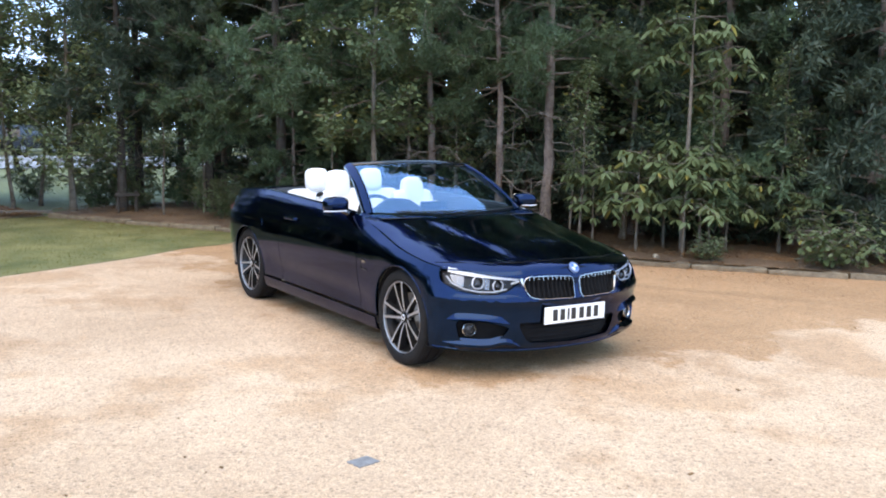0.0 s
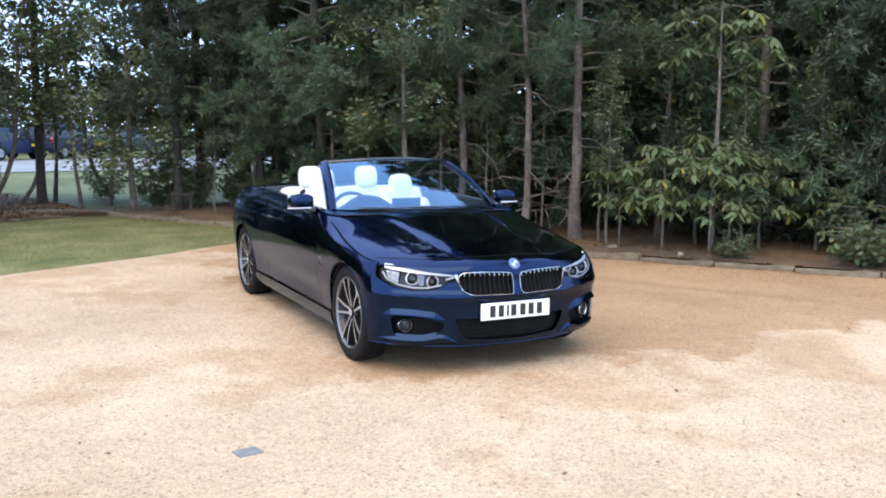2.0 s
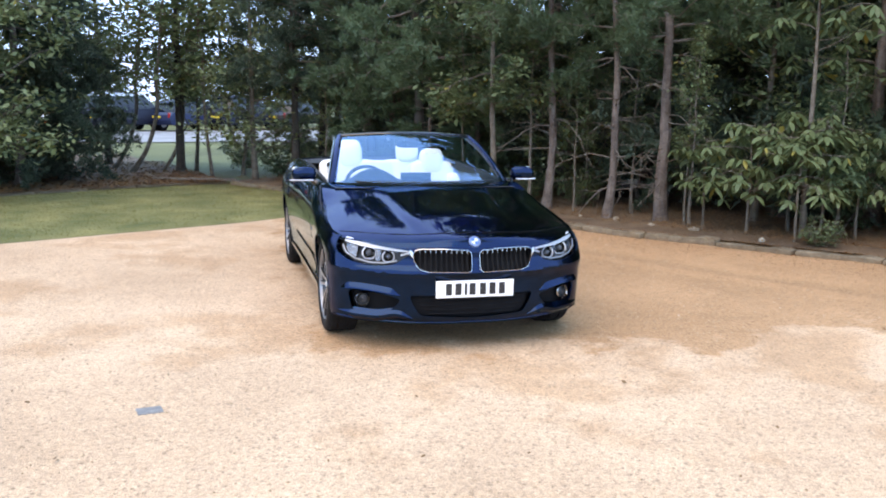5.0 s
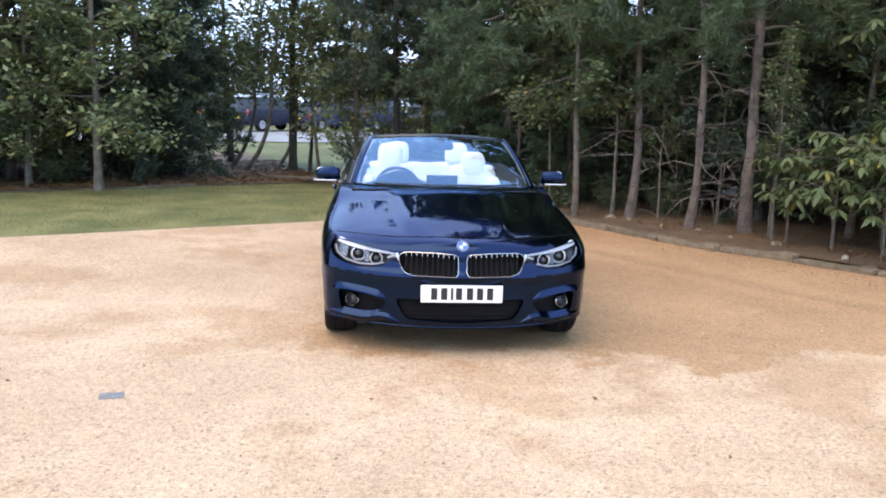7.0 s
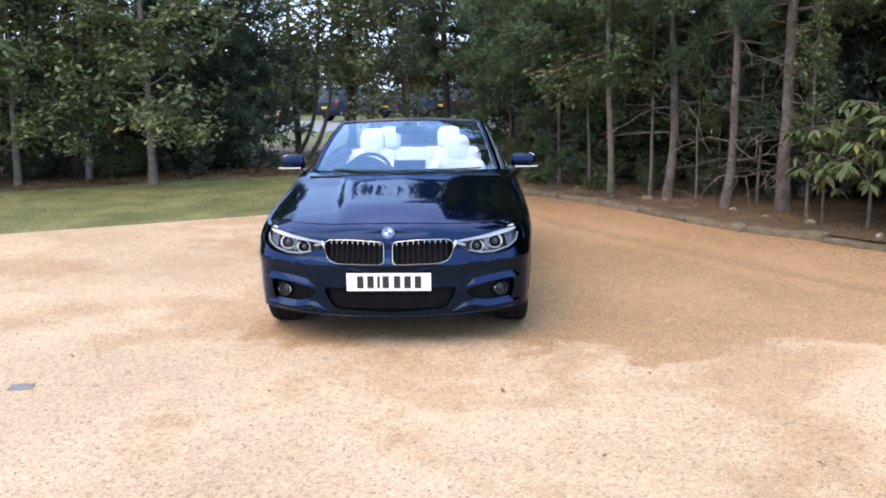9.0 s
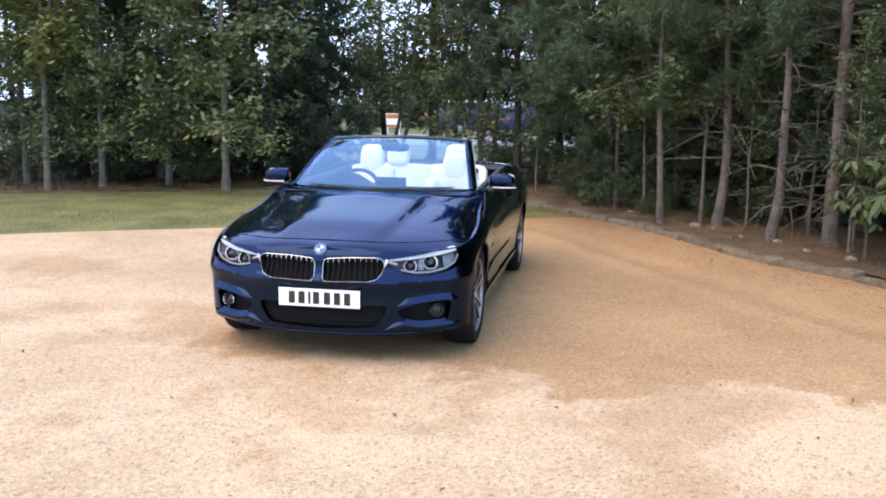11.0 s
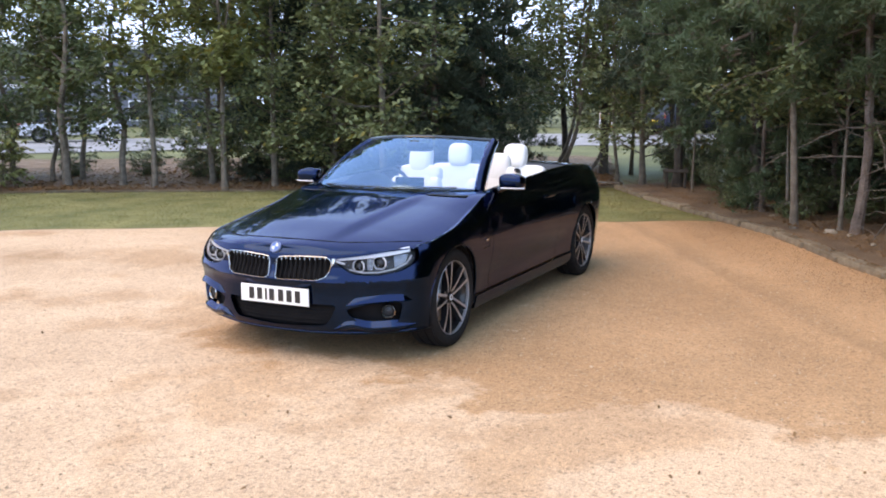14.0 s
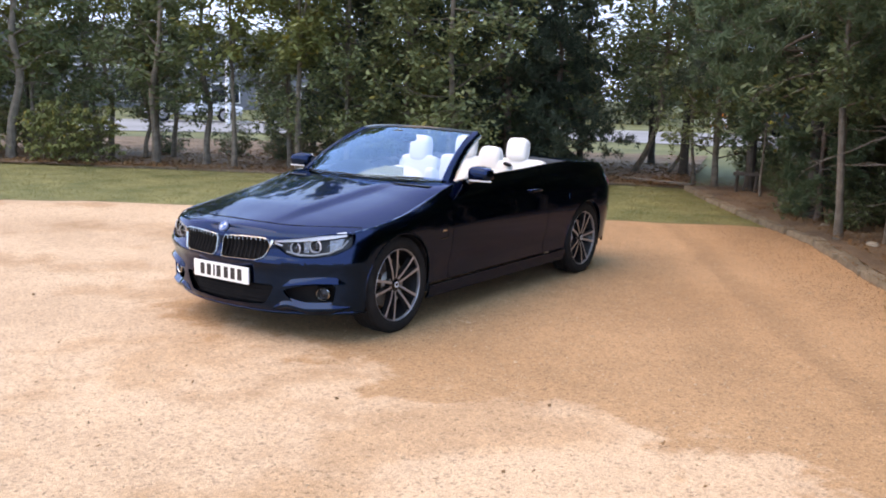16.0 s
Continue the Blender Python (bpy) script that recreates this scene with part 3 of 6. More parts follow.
def make_chestnut(seed, height, width, low, label, green, leaf=0.17, branches=16, sparse=1.0):
    """A straight thin stem whose side twigs end in whorls of long drooping leaves."""
    r = np.random.default_rng(seed)
    sapling = thing("chestnut_sapling", label, "sapling")
    line = spline(trunk_line(r, height, (r.normal(0, 0.02), r.normal(0, 0.02)), 7, 0.02), 3)
    bm = tube(bmesh.new(), [(x, y, z - 0.1 if i == 0 else z) for i, (x, y, z) in enumerate(line)], np.linspace(0.008 + 0.010 * height, 0.004, len(line)), 7)
    leaves = []
    for i in range(branches):
        u = (i + r.random()) / branches
        z = low + (height - low) * u
        a = i * 2.4 + r.normal(0, 0.5)
        p = (np.interp(z, line[:, 2], line[:, 0]), np.interp(z, line[:, 2], line[:, 1]), z)
        length = width * r.uniform(0.28, 0.58) * (1.1 - 0.55 * u)
        tw = limb(r, p, (math.cos(a), math.sin(a), r.uniform(0.0, 0.5)), length, 0.5, 5, 0.14)
        tube(bm, tw, np.linspace(0.008, 0.003, len(tw)), 4)
        whorls = [tw[-1], tw[4] + r.normal(0, 0.03, 3), tw[3] + r.normal(0, 0.06, 3)]
        for _ in range(int(3 * sparse)):
            side = limb(r, tw[r.integers(2, 5)], r.normal(0, 1, 3) * np.array([1, 1, 0.35]), length * 0.45, 0.4, 2, 0.15)
            tube(bm, side, np.linspace(0.004, 0.002, len(side)), 3)
            whorls.append(side[-1])
        for c in whorls:
            k = int(r.integers(6, 10))
            b = np.linspace(0, 2 * np.pi, k, endpoint=False) + r.normal(0, 0.3, k)
            d = np.stack([np.cos(b), np.sin(b), r.normal(-0.45, 0.3, k)], 1)
            d /= np.linalg.norm(d, axis=1)[:, None]
            s = (leaf * r.uniform(0.65, 1.2, k))[:, None]
            w = np.cross(d, np.array([0, 0, 1.0]) + r.normal(0, 0.25, (k, 3)))
            w /= np.linalg.norm(w, axis=1)[:, None]
            w *= s * 0.185
            fall_ = np.array([0, 0, -1.0]) * s
            o = c + d * s * 0.1
            leaves.append(np.stack([o, o + d * s * 0.35 + w + fall_ * 0.02, o + d * s * 0.72 + w * 0.8 + fall_ * 0.12, o + d * s + fall_ * 0.28, o + d * s * 0.72 - w * 0.8 + fall_ * 0.12, o + d * s * 0.35 - w + fall_ * 0.02], 1))
    part("stem", bm, GREY_BARK, sapling)
    tagged(part("foliage", quads_mesh("foliage", np.concatenate(leaves), green, corners=6), None, sapling), kind="stuff")
    return sapling


def plant(source, spots, label="", group=""):
    """Copies of a plant at spots of x, y, z, turn and size; the first spot takes the source itself."""
    for i, (x, y, z, turn, size) in enumerate(spots):
        m = pose(x, y, z, 0, 0, turn) @ Matrix.Diagonal((size, size, size, 1))
        ob = source if i == 0 else copy_thing(source, m)
        ob.matrix_basis = m
        tagged(ob, label, group=group)


B = 0.08
# tall pines along the kerb: bare trunks with dead branches and green above
pine_a = make_tree("pine", 11, 7.6, 0.062, "tall pine with bare pinkish-grey trunk behind the kerb", "pine tree", NEEDLE, low=2.2, reach=1.5, dead=34, limbs=26, leaves=60, leaf=0.13, lean=(-0.045, 0.0), sweep=0.09)
plant(pine_a, [(3.12, 6.85, B, 0, 1.0), (5.9, 7.3, B, 130, 1.05), (1.9, 12.2, B, 250, 1.0)], group="pines along the kerb")
pine_b = make_tree("pine", 12, 6.8, 0.056, "slim pine with bare trunk and dead twigs", "pine tree", NEEDLE, low=2.0, reach=1.4, dead=36, limbs=28, leaves=55, leaf=0.13, lean=(-0.055, 0.0), sweep=0.13)
plant(pine_b, [(3.62, 5.85, B, 0, 1.0), (7.6, 5.2, B, 200, 1.1), (4.6, 9.0, B, 300, 1.0)], group="pines along the kerb")
pine_c = make_tree("pine", 13, 8.0, 0.082, "stout pine with straight grey-brown trunk", "pine tree", NEEDLE, low=2.3, reach=1.6, dead=34, limbs=27, leaves=60, leaf=0.13, lean=(-0.035, 0.0), sweep=0.07)
plant(pine_c, [(4.2, 5.4, B, 0, 1.0), (8.6, 3.2, B, 160, 1.0), (9.6, 1.4, B, 70, 1.0)], group="pines along the kerb")
# a bushy pine whose limbs reach out over the lawn corner
pine_d = make_tree("pine", 14, 6.8, 0.10, "bushy pine with green limbs over the lawn corner", "pine tree", NEEDLE, low=1.75, reach=2.7, dead=10, limbs=46, leaves=70, leaf=0.105, lean=(-0.01, -0.01), per=26, bark=DARK_BARK, wide=1.9)
plant(pine_d, [(1.75, 8.95, B, 20, 1.0)], group="pines along the kerb")

# dense dark conifers that close the wood
dark_a = make_tree("pine", 21, 7.0, 0.12, "dense dark green conifer with branches to the ground", "conifer", NEEDLE_DARK, low=0.3, reach=2.1, limbs=48, leaves=60, leaf=0.14, per=13, wide=2.6, twigs=False)
plant(dark_a, [(-4.85, 11.8, 0, 0, 0.8), (-4.3, 12.9, 0, 60, 0.72), (-7.0, 11.4, 0, 80, 0.9), (-8.6, 11.3, 0, 240, 0.8), (6.2, 5.6, B, 200, 1.0), (7.4, 3.6, B, 30, 1.0), (5.4, 8.2, B, 120, 1.05), (9.4, 0.2, B, 300, 1.0), (7.2, 9.0, B, 10, 1.1), (9.6, 6.0, B, 50, 1.1), (8.3, 4.9, B, 95, 1.1), (7.6, 2.6, B, 170, 1.0), (4.0, 13.2, B, 220, 1.1), (5.9, 10.9, B, 280, 1.1), (2.7, 10.7, B, 260, 1.0), (4.3, 9.7, B, 100, 0.95), (5.0, 6.9, B, 300, 0.8)], group="dark conifers in the wood")
dark_b = make_tree("pine", 22, 6.6, 0.10, "bushy green conifer with low sweeping branches", "conifer", NEEDLE, low=0.25, reach=2.0, limbs=45, leaves=60, leaf=0.13, per=14, wide=2.3, twigs=False)
plant(dark_b, [(1.85, 8.75, B, 0, 0.42), (2.75, 9.1, B, 75, 0.5), (-5.6, 12.9, 0, 40, 0.9), (2.2, 13.4, B, 190, 1.1), (4.2, 11.2, B, 90, 1.1), (8.6, 7.2, B, 20, 1.1), (6.6, 4.3, B, 330, 0.95), (8.4, 1.7, B, 140, 0.95), (11.2, 2.8, B, 60, 1.1), (-8.2, 13.2, 0, 210, 1.0)], group="dark conifers in the wood")
dark_c = make_tree("pine", 23, 7.0, 0.085, "broad dark pine with a thick bare lower trunk", "conifer", NEEDLE_DARK, low=1.8, reach=2.2, limbs=35, leaves=70, leaf=0.13, per=16, wide=1.9, dead=12, bark=DARK_BARK)
plant(dark_c, [(-0.02, 12.0, 0.04, 0, 1.0), (1.3, 11.2, B, 140, 0.95), (0.7, 13.6, B, 40, 1.0)], group="dark conifers in the wood")

# broadleaf trees at the back and in the wood
broad_a = make_tree("broad", 31, 6.4, 0.075, "broadleaf tree with a stout foot and hanging pale leaf clumps", "tree", LEAF_PALE, low=0.7, reach=1.9, limbs=36, leaves=330, leaf=0.135, lean=(-0.02, 0), clump=0.10, sparse=2, bark=GREY_BARK)
plant(broad_a, [(-5.1, 10.15, 0.03, 0, 1.0), (-6.3, 10.3, 0.03, 310, 0.8), (-7.3, 9.75, 0.03, 200, 0.85), (-8.7, 9.6, 0.03, 130, 0.8), (-0.75, 12.4, 0.03, 60, 0.8), (-16.0, 8.2, 0, 280, 0.8)], group="broadleaf trees")
broad_b = make_tree("broad", 32, 5.6, 0.062, "slender forked tree with bare stem and yellow-green leaves above", "tree", LEAF_LIGHT, low=2.0, reach=1.35, limbs=26, leaves=240, leaf=0.165, lean=(0.0, 0.01), fork=2.3, clump=0.10, sparse=2, bark=GREY_BARK)
plant(broad_b, [(-7.85, 8.92, 0.03, 0, 1.0), (-9.25, 8.56, 0.03, 100, 0.9), (-12.3, 9.1, 0, 300, 0.9), (-14.9, 7.7, 0, 20, 0.9), (-15.4, 9.4, 0, 75, 1.0)], group="broadleaf trees")
broad_e = make_tree("broad", 35, 5.8, 0.085, "crooked dark-stemmed tree with thin foliage behind the lawn", "tree", LEAF, low=1.35, reach=1.6, limbs=29, leaves=190, leaf=0.15, lean=(-0.05, 0.0), wander=0.14, clump=0.11, sparse=2, bark=GREY_BARK)
plant(broad_e, [(-10.2, 8.68, 0.03, 180, 0.8), (-11.15, 8.15, 0.03, 20, 1.0), (-11.9, 9.2, 0, 60, 0.7), (-13.95, 6.6, 0, 100, 1.2), (-12.1, 8.6, 0, 140, 0.6), (-13.0, 8.4, 0, 200, 0.8), (-14.6, 9.2, 0, 250, 0.9), (-16.3, 7.6, 0, 290, 1.0)], group="broadleaf trees")
broad_c = make_tree("broad", 33, 7.2, 0.050, "leaning broadleaf tree with slim trunk and high crown", "tree", LEAF, low=1.8, reach=1.8, limbs=28, leaves=80, bark=GREY_BARK, leaf=0.15, lean=(0.07, 0.0), twigs=False, clump=0.14, wander=0.07, sweep=0.55)
plant(broad_c, [(-3.25, 14.4, -0.04, 0, 1.0), (-2.65, 14.85, -0.04, 8, 0.85), (-3.7, 15.6, -0.03, 352, 0.95), (-9.6, 11.6, 0, 60, 1.0), (-0.6, 16.8, -0.03, 200, 1.0)], group="broadleaf trees")
broad_f = make_tree("broad", 36, 7.2, 0.10, "upright dark-trunked tree beyond the lawn corner", "tree", LEAF, low=2.0, reach=2.0, limbs=28, leaves=130, leaf=0.15, twigs=False, clump=0.14)
plant(broad_f, [(-2.2, 14.75, -0.04, 0, 1.0)], group="broadleaf trees")
broad_d = make_tree("broad", 34, 7.0, 0.11, "broadleaf tree with a high spreading crown behind the lawn", "tree", LEAF, low=1.95, reach=2.4, limbs=38, leaves=120, leaf=0.17, lean=(0.03, 0.02), twigs=False)
plant(broad_d, [(-6.4, 16.2, -0.05, 0, 1.0), (1.6, 17.8, -0.06, 220, 1.0), (-8.2, 15.6, -0.05, 300, 1.0), (-10.0, 14.4, -0.04, 100, 1.0), (2.4, 16.4, -0.05, 40, 1.0), (-11.6, 13.4, -0.04, 250, 0.8), (-4.75, 15.0, -0.03, 60, 0.72), (-3.9, 17.2, -0.03, 160, 0.85)], group="broadleaf trees")
broad_g = make_tree("broad", 38, 4.6, 0.036, "slim young tree with loose leaf clumps beside the lawn corner", "tree", LEAF, low=1.6, reach=1.15, limbs=24, leaves=110, leaf=0.125, lean=(0.03, 0.0), wander=0.08, clump=0.10, sparse=2, bark=GREY_BARK)
plant(broad_g, [(-1.55, 13.6, 0.0, 130, 1.05), (-1.9, 15.9, -0.03, 240, 1.2), (-0.9, 14.9, -0.04, 310, 1.1)], group="young trees beyond the lawn")
# oak-like crown hanging over the kerb
oak = make_tree("broad", 37, 6.0, 0.045, "young tree with lobed leaves hanging over the kerb", "tree", LEAF, low=1.5, reach=1.35, limbs=26, leaves=360, leaf=0.105, lean=(-0.03, -0.05), clump=0.10, sparse=2)
plant(oak, [(2.42, 7.2, B, 0, 1.0), (5.4, 5.1, B, 130, 1.05)], group="broadleaf trees")

# bare saplings in front of the dark wood
stem = make_tree("broad", 41, 3.4, 0.026, "thin pale sapling stem with few leaves", "sapling", LEAF, low=1.3, reach=0.6, limbs=14, leaves=90, leaf=0.075)
plant(stem, [(2.94, 7.1, B, 0, 1.0), (2.22, 8.15, B, 70, 0.9), (3.45, 6.6, B, 140, 0.7), (4.35, 5.05, B, 220, 0.7), (4.1, 6.1, B, 300, 0.8), (5.6, 3.7, B, 30, 0.8), (4.22, 4.7, B, 190, 0.75), (6.3, 3.1, B, 100, 0.8), (0.44, 11.05, B, 250, 0.8), (1.16, 11.1, B, 20, 0.8), (3.9, 7.2, B, 60, 0.7)], group="thin saplings")

# chestnut-like saplings with large drooping leaves by the kerb
chest_a = make_chestnut(51, 1.42, 1.35, 0.72, "leafy sapling with whorls of long drooping green leaves", LEAF_CHESTNUT, 0.16, 12)
plant(chest_a, [(5.3, 3.6, B, 0, 1.0), (4.62, 4.05, B, 90, 0.95), (5.68, 3.45, B, 200, 0.85), (4.35, 4.6, B, 280, 0.8), (5.3, 4.2, B, 150, 1.05), (4.9, 3.5, B, 240, 0.9), (6.3, 2.75, B, 30, 0.6)], group="saplings by the kerb")
chest_b = make_chestnut(54, 3.6, 1.5, 1.9, "tall young chestnut with tiers of drooping leaves", LEAF, 0.16, 15, 0.7)
plant(chest_b, [(5.2, 3.78, B, 0, 1.0)], group="saplings by the kerb")
chest_c = make_chestnut(55, 1.5, 1.6, 0.3, "young chestnut with pale yellow-green drooping leaves", LEAF_LIGHT, 0.125, 24, 2.0)
plant(chest_c, [(-12.4, 6.95, 0, 0, 0.8), (-13.0, 6.75, 0, 80, 0.8), (-11.9, 7.3, 0, 170, 0.75), (-14.6, 6.3, 0, 300, 0.9), (-13.5, 7.3, 0, 120, 0.9)], group="saplings by the lawn")
bush = make_shrub(52, 0.75, 1.1, "low leafy bush spilling over the kerb", LEAF_CHESTNUT, 0.10, 7, 900, aspect=0.55)
plant(bush, [(6.0, 2.1, B, 0, 1.0), (6.8, 1.5, B, 120, 1.0), (5.0, 3.15, B, 200, 0.45), (2.35, 8.05, B, 40, 0.5), (1.5, 9.0, B, 300, 0.5), (7.9, 0.7, B, 30, 1.0)], group="low bushes")
under = make_shrub(53, 1.5, 1.7, "broadleaf undergrowth shrub with mid-green leaves", LEAF, 0.085, 8, 3600, aspect=0.55)
plant(under, [(-6.0, 10.9, 0, 200, 0.6), (-7.6, 10.6, 0, 260, 0.7), (1.6, 10.4, B, 40, 0.5), (-14.9, 6.4, 0, 160, 0.9), (0.4, 12.3, B, 90, 0.45), (-16.2, 6.3, 0, 45, 1.1), (-6.5, 13.2, 0, 15, 1.5), (-8.0, 12.9, 0, 105, 1.5), (-5.2, 13.2, 0, 205, 1.3), (2.7, 9.7, B, 125, 0.6), (4.3, 8.4, B, 155, 1.2), (5.6, 7.0, B, 215, 1.2), (6.6, 5.2, B, 245, 1.3), (7.4, 4.1, B, 285, 1.3), (1.3, 11.6, B, 305, 0.55), (-16.4, 8.4, 0, 5, 1.5), (-11.4, 10.6, 0, 75, 0.55), (-10.0, 10.7, 0, 165, 0.6), (-12.9, 9.9, 0, 255, 0.5), (-9.2, 10.3, 0, 345, 0.55), (-14.6, 8.8, 0, 35, 0.6), (-0.1, 13.3, 0, 95, 0.65), (0.6, 14.6, 0, 185, 1.0), (-0.9, 16.0, 0, 275, 0.6), (2.55, 8.5, B, 65, 0.42), (3.1, 7.8, B, 205, 0.36), (3.75, 7.1, B, 325, 0.4), (1.15, 10.1, B, 15, 0.45)], group="undergrowth shrubs")

# woods farther off, and behind the yard
far_a = make_tree("broad", 61, 9.0, 0.16, "distant broadleaf tree in a hedge line", "tree", LEAF_FAR, low=0.4, reach=4.6, limbs=32, leaves=100, leaf=0.72, above=99, twigs=False)
far_spots = [(-36 + 3.6 * i + random.uniform(-1.2, 1.2), 52 + random.uniform(-2.0, 2.0), 0, random.uniform(0, 360), random.uniform(0.44, 0.62)) for i in range(19)]
far_spots += [(10 + 3.2 * i, 13 - 2.2 * i + random.uniform(-1, 1), 0, random.uniform(0, 360), random.uniform(0.7, 0.95)) for i in range(7)]
plant(far_a, far_spots, group="distant trees")

plant(copy_thing(far_a, Matrix()), [(-60 + 4.5 * i + random.uniform(-1.5, 1.5), 58 + random.uniform(-3, 3), -0.4, random.uniform(0, 360), random.uniform(0.34, 0.52)) for i in range(12)], group="distant trees")
plant(copy_thing(far_a, Matrix()), [(-46 + 5 * i, 20 + 4.5 * i + random.uniform(-2, 2), -0.3, random.uniform(0, 360), random.uniform(0.25, 0.4)) for i in range(5)], group="distant trees")

# ---------------------------------------------------------------- convertible: materials
PAINT = surface("blue_paint", (0.0002, 0.0148, 0.047), (0.0003, 0.0186, 0.058), 3, 900, 0.15, 0.0, metal=1.0, coat=1.0)
_b = PAINT.node_tree.nodes["Principled BSDF"]
_b.inputs["Specular Tint"].default_value = (0.0, 0.46, 0.62, 1)
_b.inputs["Coat IOR"].default_value = 1.23
BLACK_PLASTIC = surface("black_plastic", (0.010, 0.010, 0.011), (0.022, 0.022, 0.024), 9, 300, 0.5, 0.2, 0.001)
GLOSS_BLACK = surface("gloss_black", (0.006, 0.006, 0.008), (0.012, 0.012, 0.014), 4, 200, 0.12, 0.0, coat=0.6)
RUBBER = surface("tyre_rubber", (0.008, 0.008, 0.009), (0.018, 0.017, 0.017), 12, 160, 0.85, 0.5, 0.002, spec=0.2)
CHROME = surface("chrome", (0.50, 0.48, 0.45), (0.62, 0.60, 0.57), 6, 200, 0.16, 0.0, metal=1.0)
SATIN = surface("machined_alloy", (0.27, 0.28, 0.30), (0.40, 0.41, 0.43), 8, 250, 0.3, 0.1, 0.0005, metal=0.6)
DARK_ALLOY = surface("dark_alloy", (0.018, 0.019, 0.022), (0.045, 0.046, 0.05), 8, 250, 0.32, 0.0, metal=0.7, coat=0.5)
STEEL = surface("brake_steel", (0.20, 0.19, 0.18), (0.36, 0.35, 0.34), 14, 120, 0.45, 0.2, 0.001, metal=0.9)
LEATHER = surface("ivory_leather", (0.74, 0.73, 0.71), (0.86, 0.85, 0.83), 4, 220, 0.5, 0.3, 0.002)
LEATHER_SEAM = surface("leather_panel", (0.62, 0.60, 0.57), (0.76, 0.74, 0.70), 5, 240, 0.55, 0.3, 0.002)
DASH = surface("dark_dashboard", (0.010, 0.010, 0.012), (0.022, 0.022, 0.025), 6, 320, 0.6, 0.3, 0.001)
CARPET = surface("dark_carpet", (0.015, 0.015, 0.016), (0.03, 0.03, 0.032), 6, 300, 0.95, 0.5, 0.003)
PLATE_WHITE = surface("plate_white", (0.80, 0.80, 0.78), (0.88, 0.88, 0.86), 8, 100, 0.35, 0.0)
INK = surface("ink_black", (0.010, 0.010, 0.011), (0.018, 0.018, 0.02), 8, 100, 0.4, 0.0)
BADGE_BLUE = surface("badge_blue", (0.02, 0.12, 0.36), (0.03, 0.17, 0.45), 8, 100, 0.5, 0.0, coat=0.0, spec=0.15)
BADGE_RING = surface("badge_ring", (0.05, 0.11, 0.24), (0.16, 0.24, 0.38), 60, 300, 0.5, 0.0, coat=0.0, spec=0.15)
BADGE_WHITE = surface("badge_white", (0.48, 0.52, 0.56), (0.60, 0.64, 0.68), 8, 100, 0.5, 0.0, coat=0.0, spec=0.2)
LAMP_WHITE = surface("lamp_white", (0.52, 0.54, 0.58), (0.68, 0.70, 0.74), 8, 100, 0.15, 0.0)
LAMP_BOWL = surface("lamp_bowl", (0.018, 0.019, 0.022), (0.055, 0.058, 0.064), 30, 160, 0.3, 0.3, 0.004, metal=0.2)
LAMP_SILVER = surface("lamp_silver", (0.13, 0.14, 0.155), (0.34, 0.355, 0.38), 60, 200, 0.18, 0.6, 0.004, metal=0.9)
LAMP_BROW = surface("lamp_brow", (0.78, 0.80, 0.84), (0.88, 0.90, 0.93), 8, 100, 0.22, 0.0, coat=0.6)
PROJECTOR = surface("projector_glass", (0.05, 0.055, 0.065), (0.10, 0.105, 0.12), 8, 100, 0.06, 0.0, coat=1.0)
RED_LENS = surface("red_lens", (0.28, 0.010, 0.012), (0.40, 0.02, 0.02), 8, 100, 0.1, 0.0, coat=1.0)


def glazing(name, tint, gloss=1.0, ior=1.5, sheen=(1, 1, 1)):
    """Clear pane: what lies behind shows through, with a Fresnel gloss on top."""
    m = bpy.data.materials.new(name)
    m.use_nodes = True
    n, l = m.node_tree.nodes, m.node_tree.links
    n.remove(n["Principled BSDF"])
    tr, gl, mx, fr = (n.new("ShaderNode" + k) for k in ("BsdfTransparent", "BsdfGlossy", "MixShader", "Fresnel"))
    tr.inputs[0].default_value = (*tint, 1)
    gl.inputs["Roughness"].default_value = 0.0
    gl.inputs["Color"].default_value = (gloss * sheen[0], gloss * sheen[1], gloss * sheen[2], 1)
    fr.inputs["IOR"].default_value = ior
    l.new(fr.outputs[0], mx.inputs[0])
    l.new(tr.outputs[0], mx.inputs[1])
    l.new(gl.outputs[0], mx.inputs[2])
    l.new(mx.outputs[0], n["Material Output"].inputs[0])
    return m


WINDSCREEN = glazing("windscreen_glass", (0.74, 0.86, 0.94), 1.0, 2.55, (0.36, 0.70, 1.0))
LENS = glazing("lamp_lens", (0.90, 0.91, 0.92), 0.16, 1.3)
MESH_BLACK = surface("mesh_black", (0.004, 0.004, 0.005), (0.010, 0.010, 0.011), 9, 300, 0.8, 0.3, 0.002, spec=0.15)

# ---------------------------------------------------------------- convertible: body form


def curve(*knots):
    """A smooth curve through (x, y) knots."""
    k = spline(knots, 12)
    return lambda v: np.interp(v, k[:, 0], k[:, 1])


HALF, NOSE, TAIL, LONG = 0.905, 0.85, 0.72, 4.585
_th = np.linspace(0, np.pi / 2, 400)
_front = spline([(0.0, 0.0), (0.2, 0.010), (0.4, 0.052), (0.6, 0.138), (0.72, 0.222), (0.81, 0.315), (0.866, 0.415), (0.894, 0.54), (HALF, NOSE)], 40)
_side = np.stack([np.full(300, HALF), np.linspace(NOSE, LONG - TAIL, 302)[1:-1]], 1)
_back = np.stack([HALF * np.cos(_th) ** 0.77, LONG - TAIL + TAIL * np.sin(_th) ** 0.77], 1)
_plan = np.vstack([_front, _side, _back])
_run = np.r_[0, np.cumsum(np.linalg.norm(np.diff(_plan, axis=0), axis=1))]
_s = np.linspace(0, _run[-1], 1500)
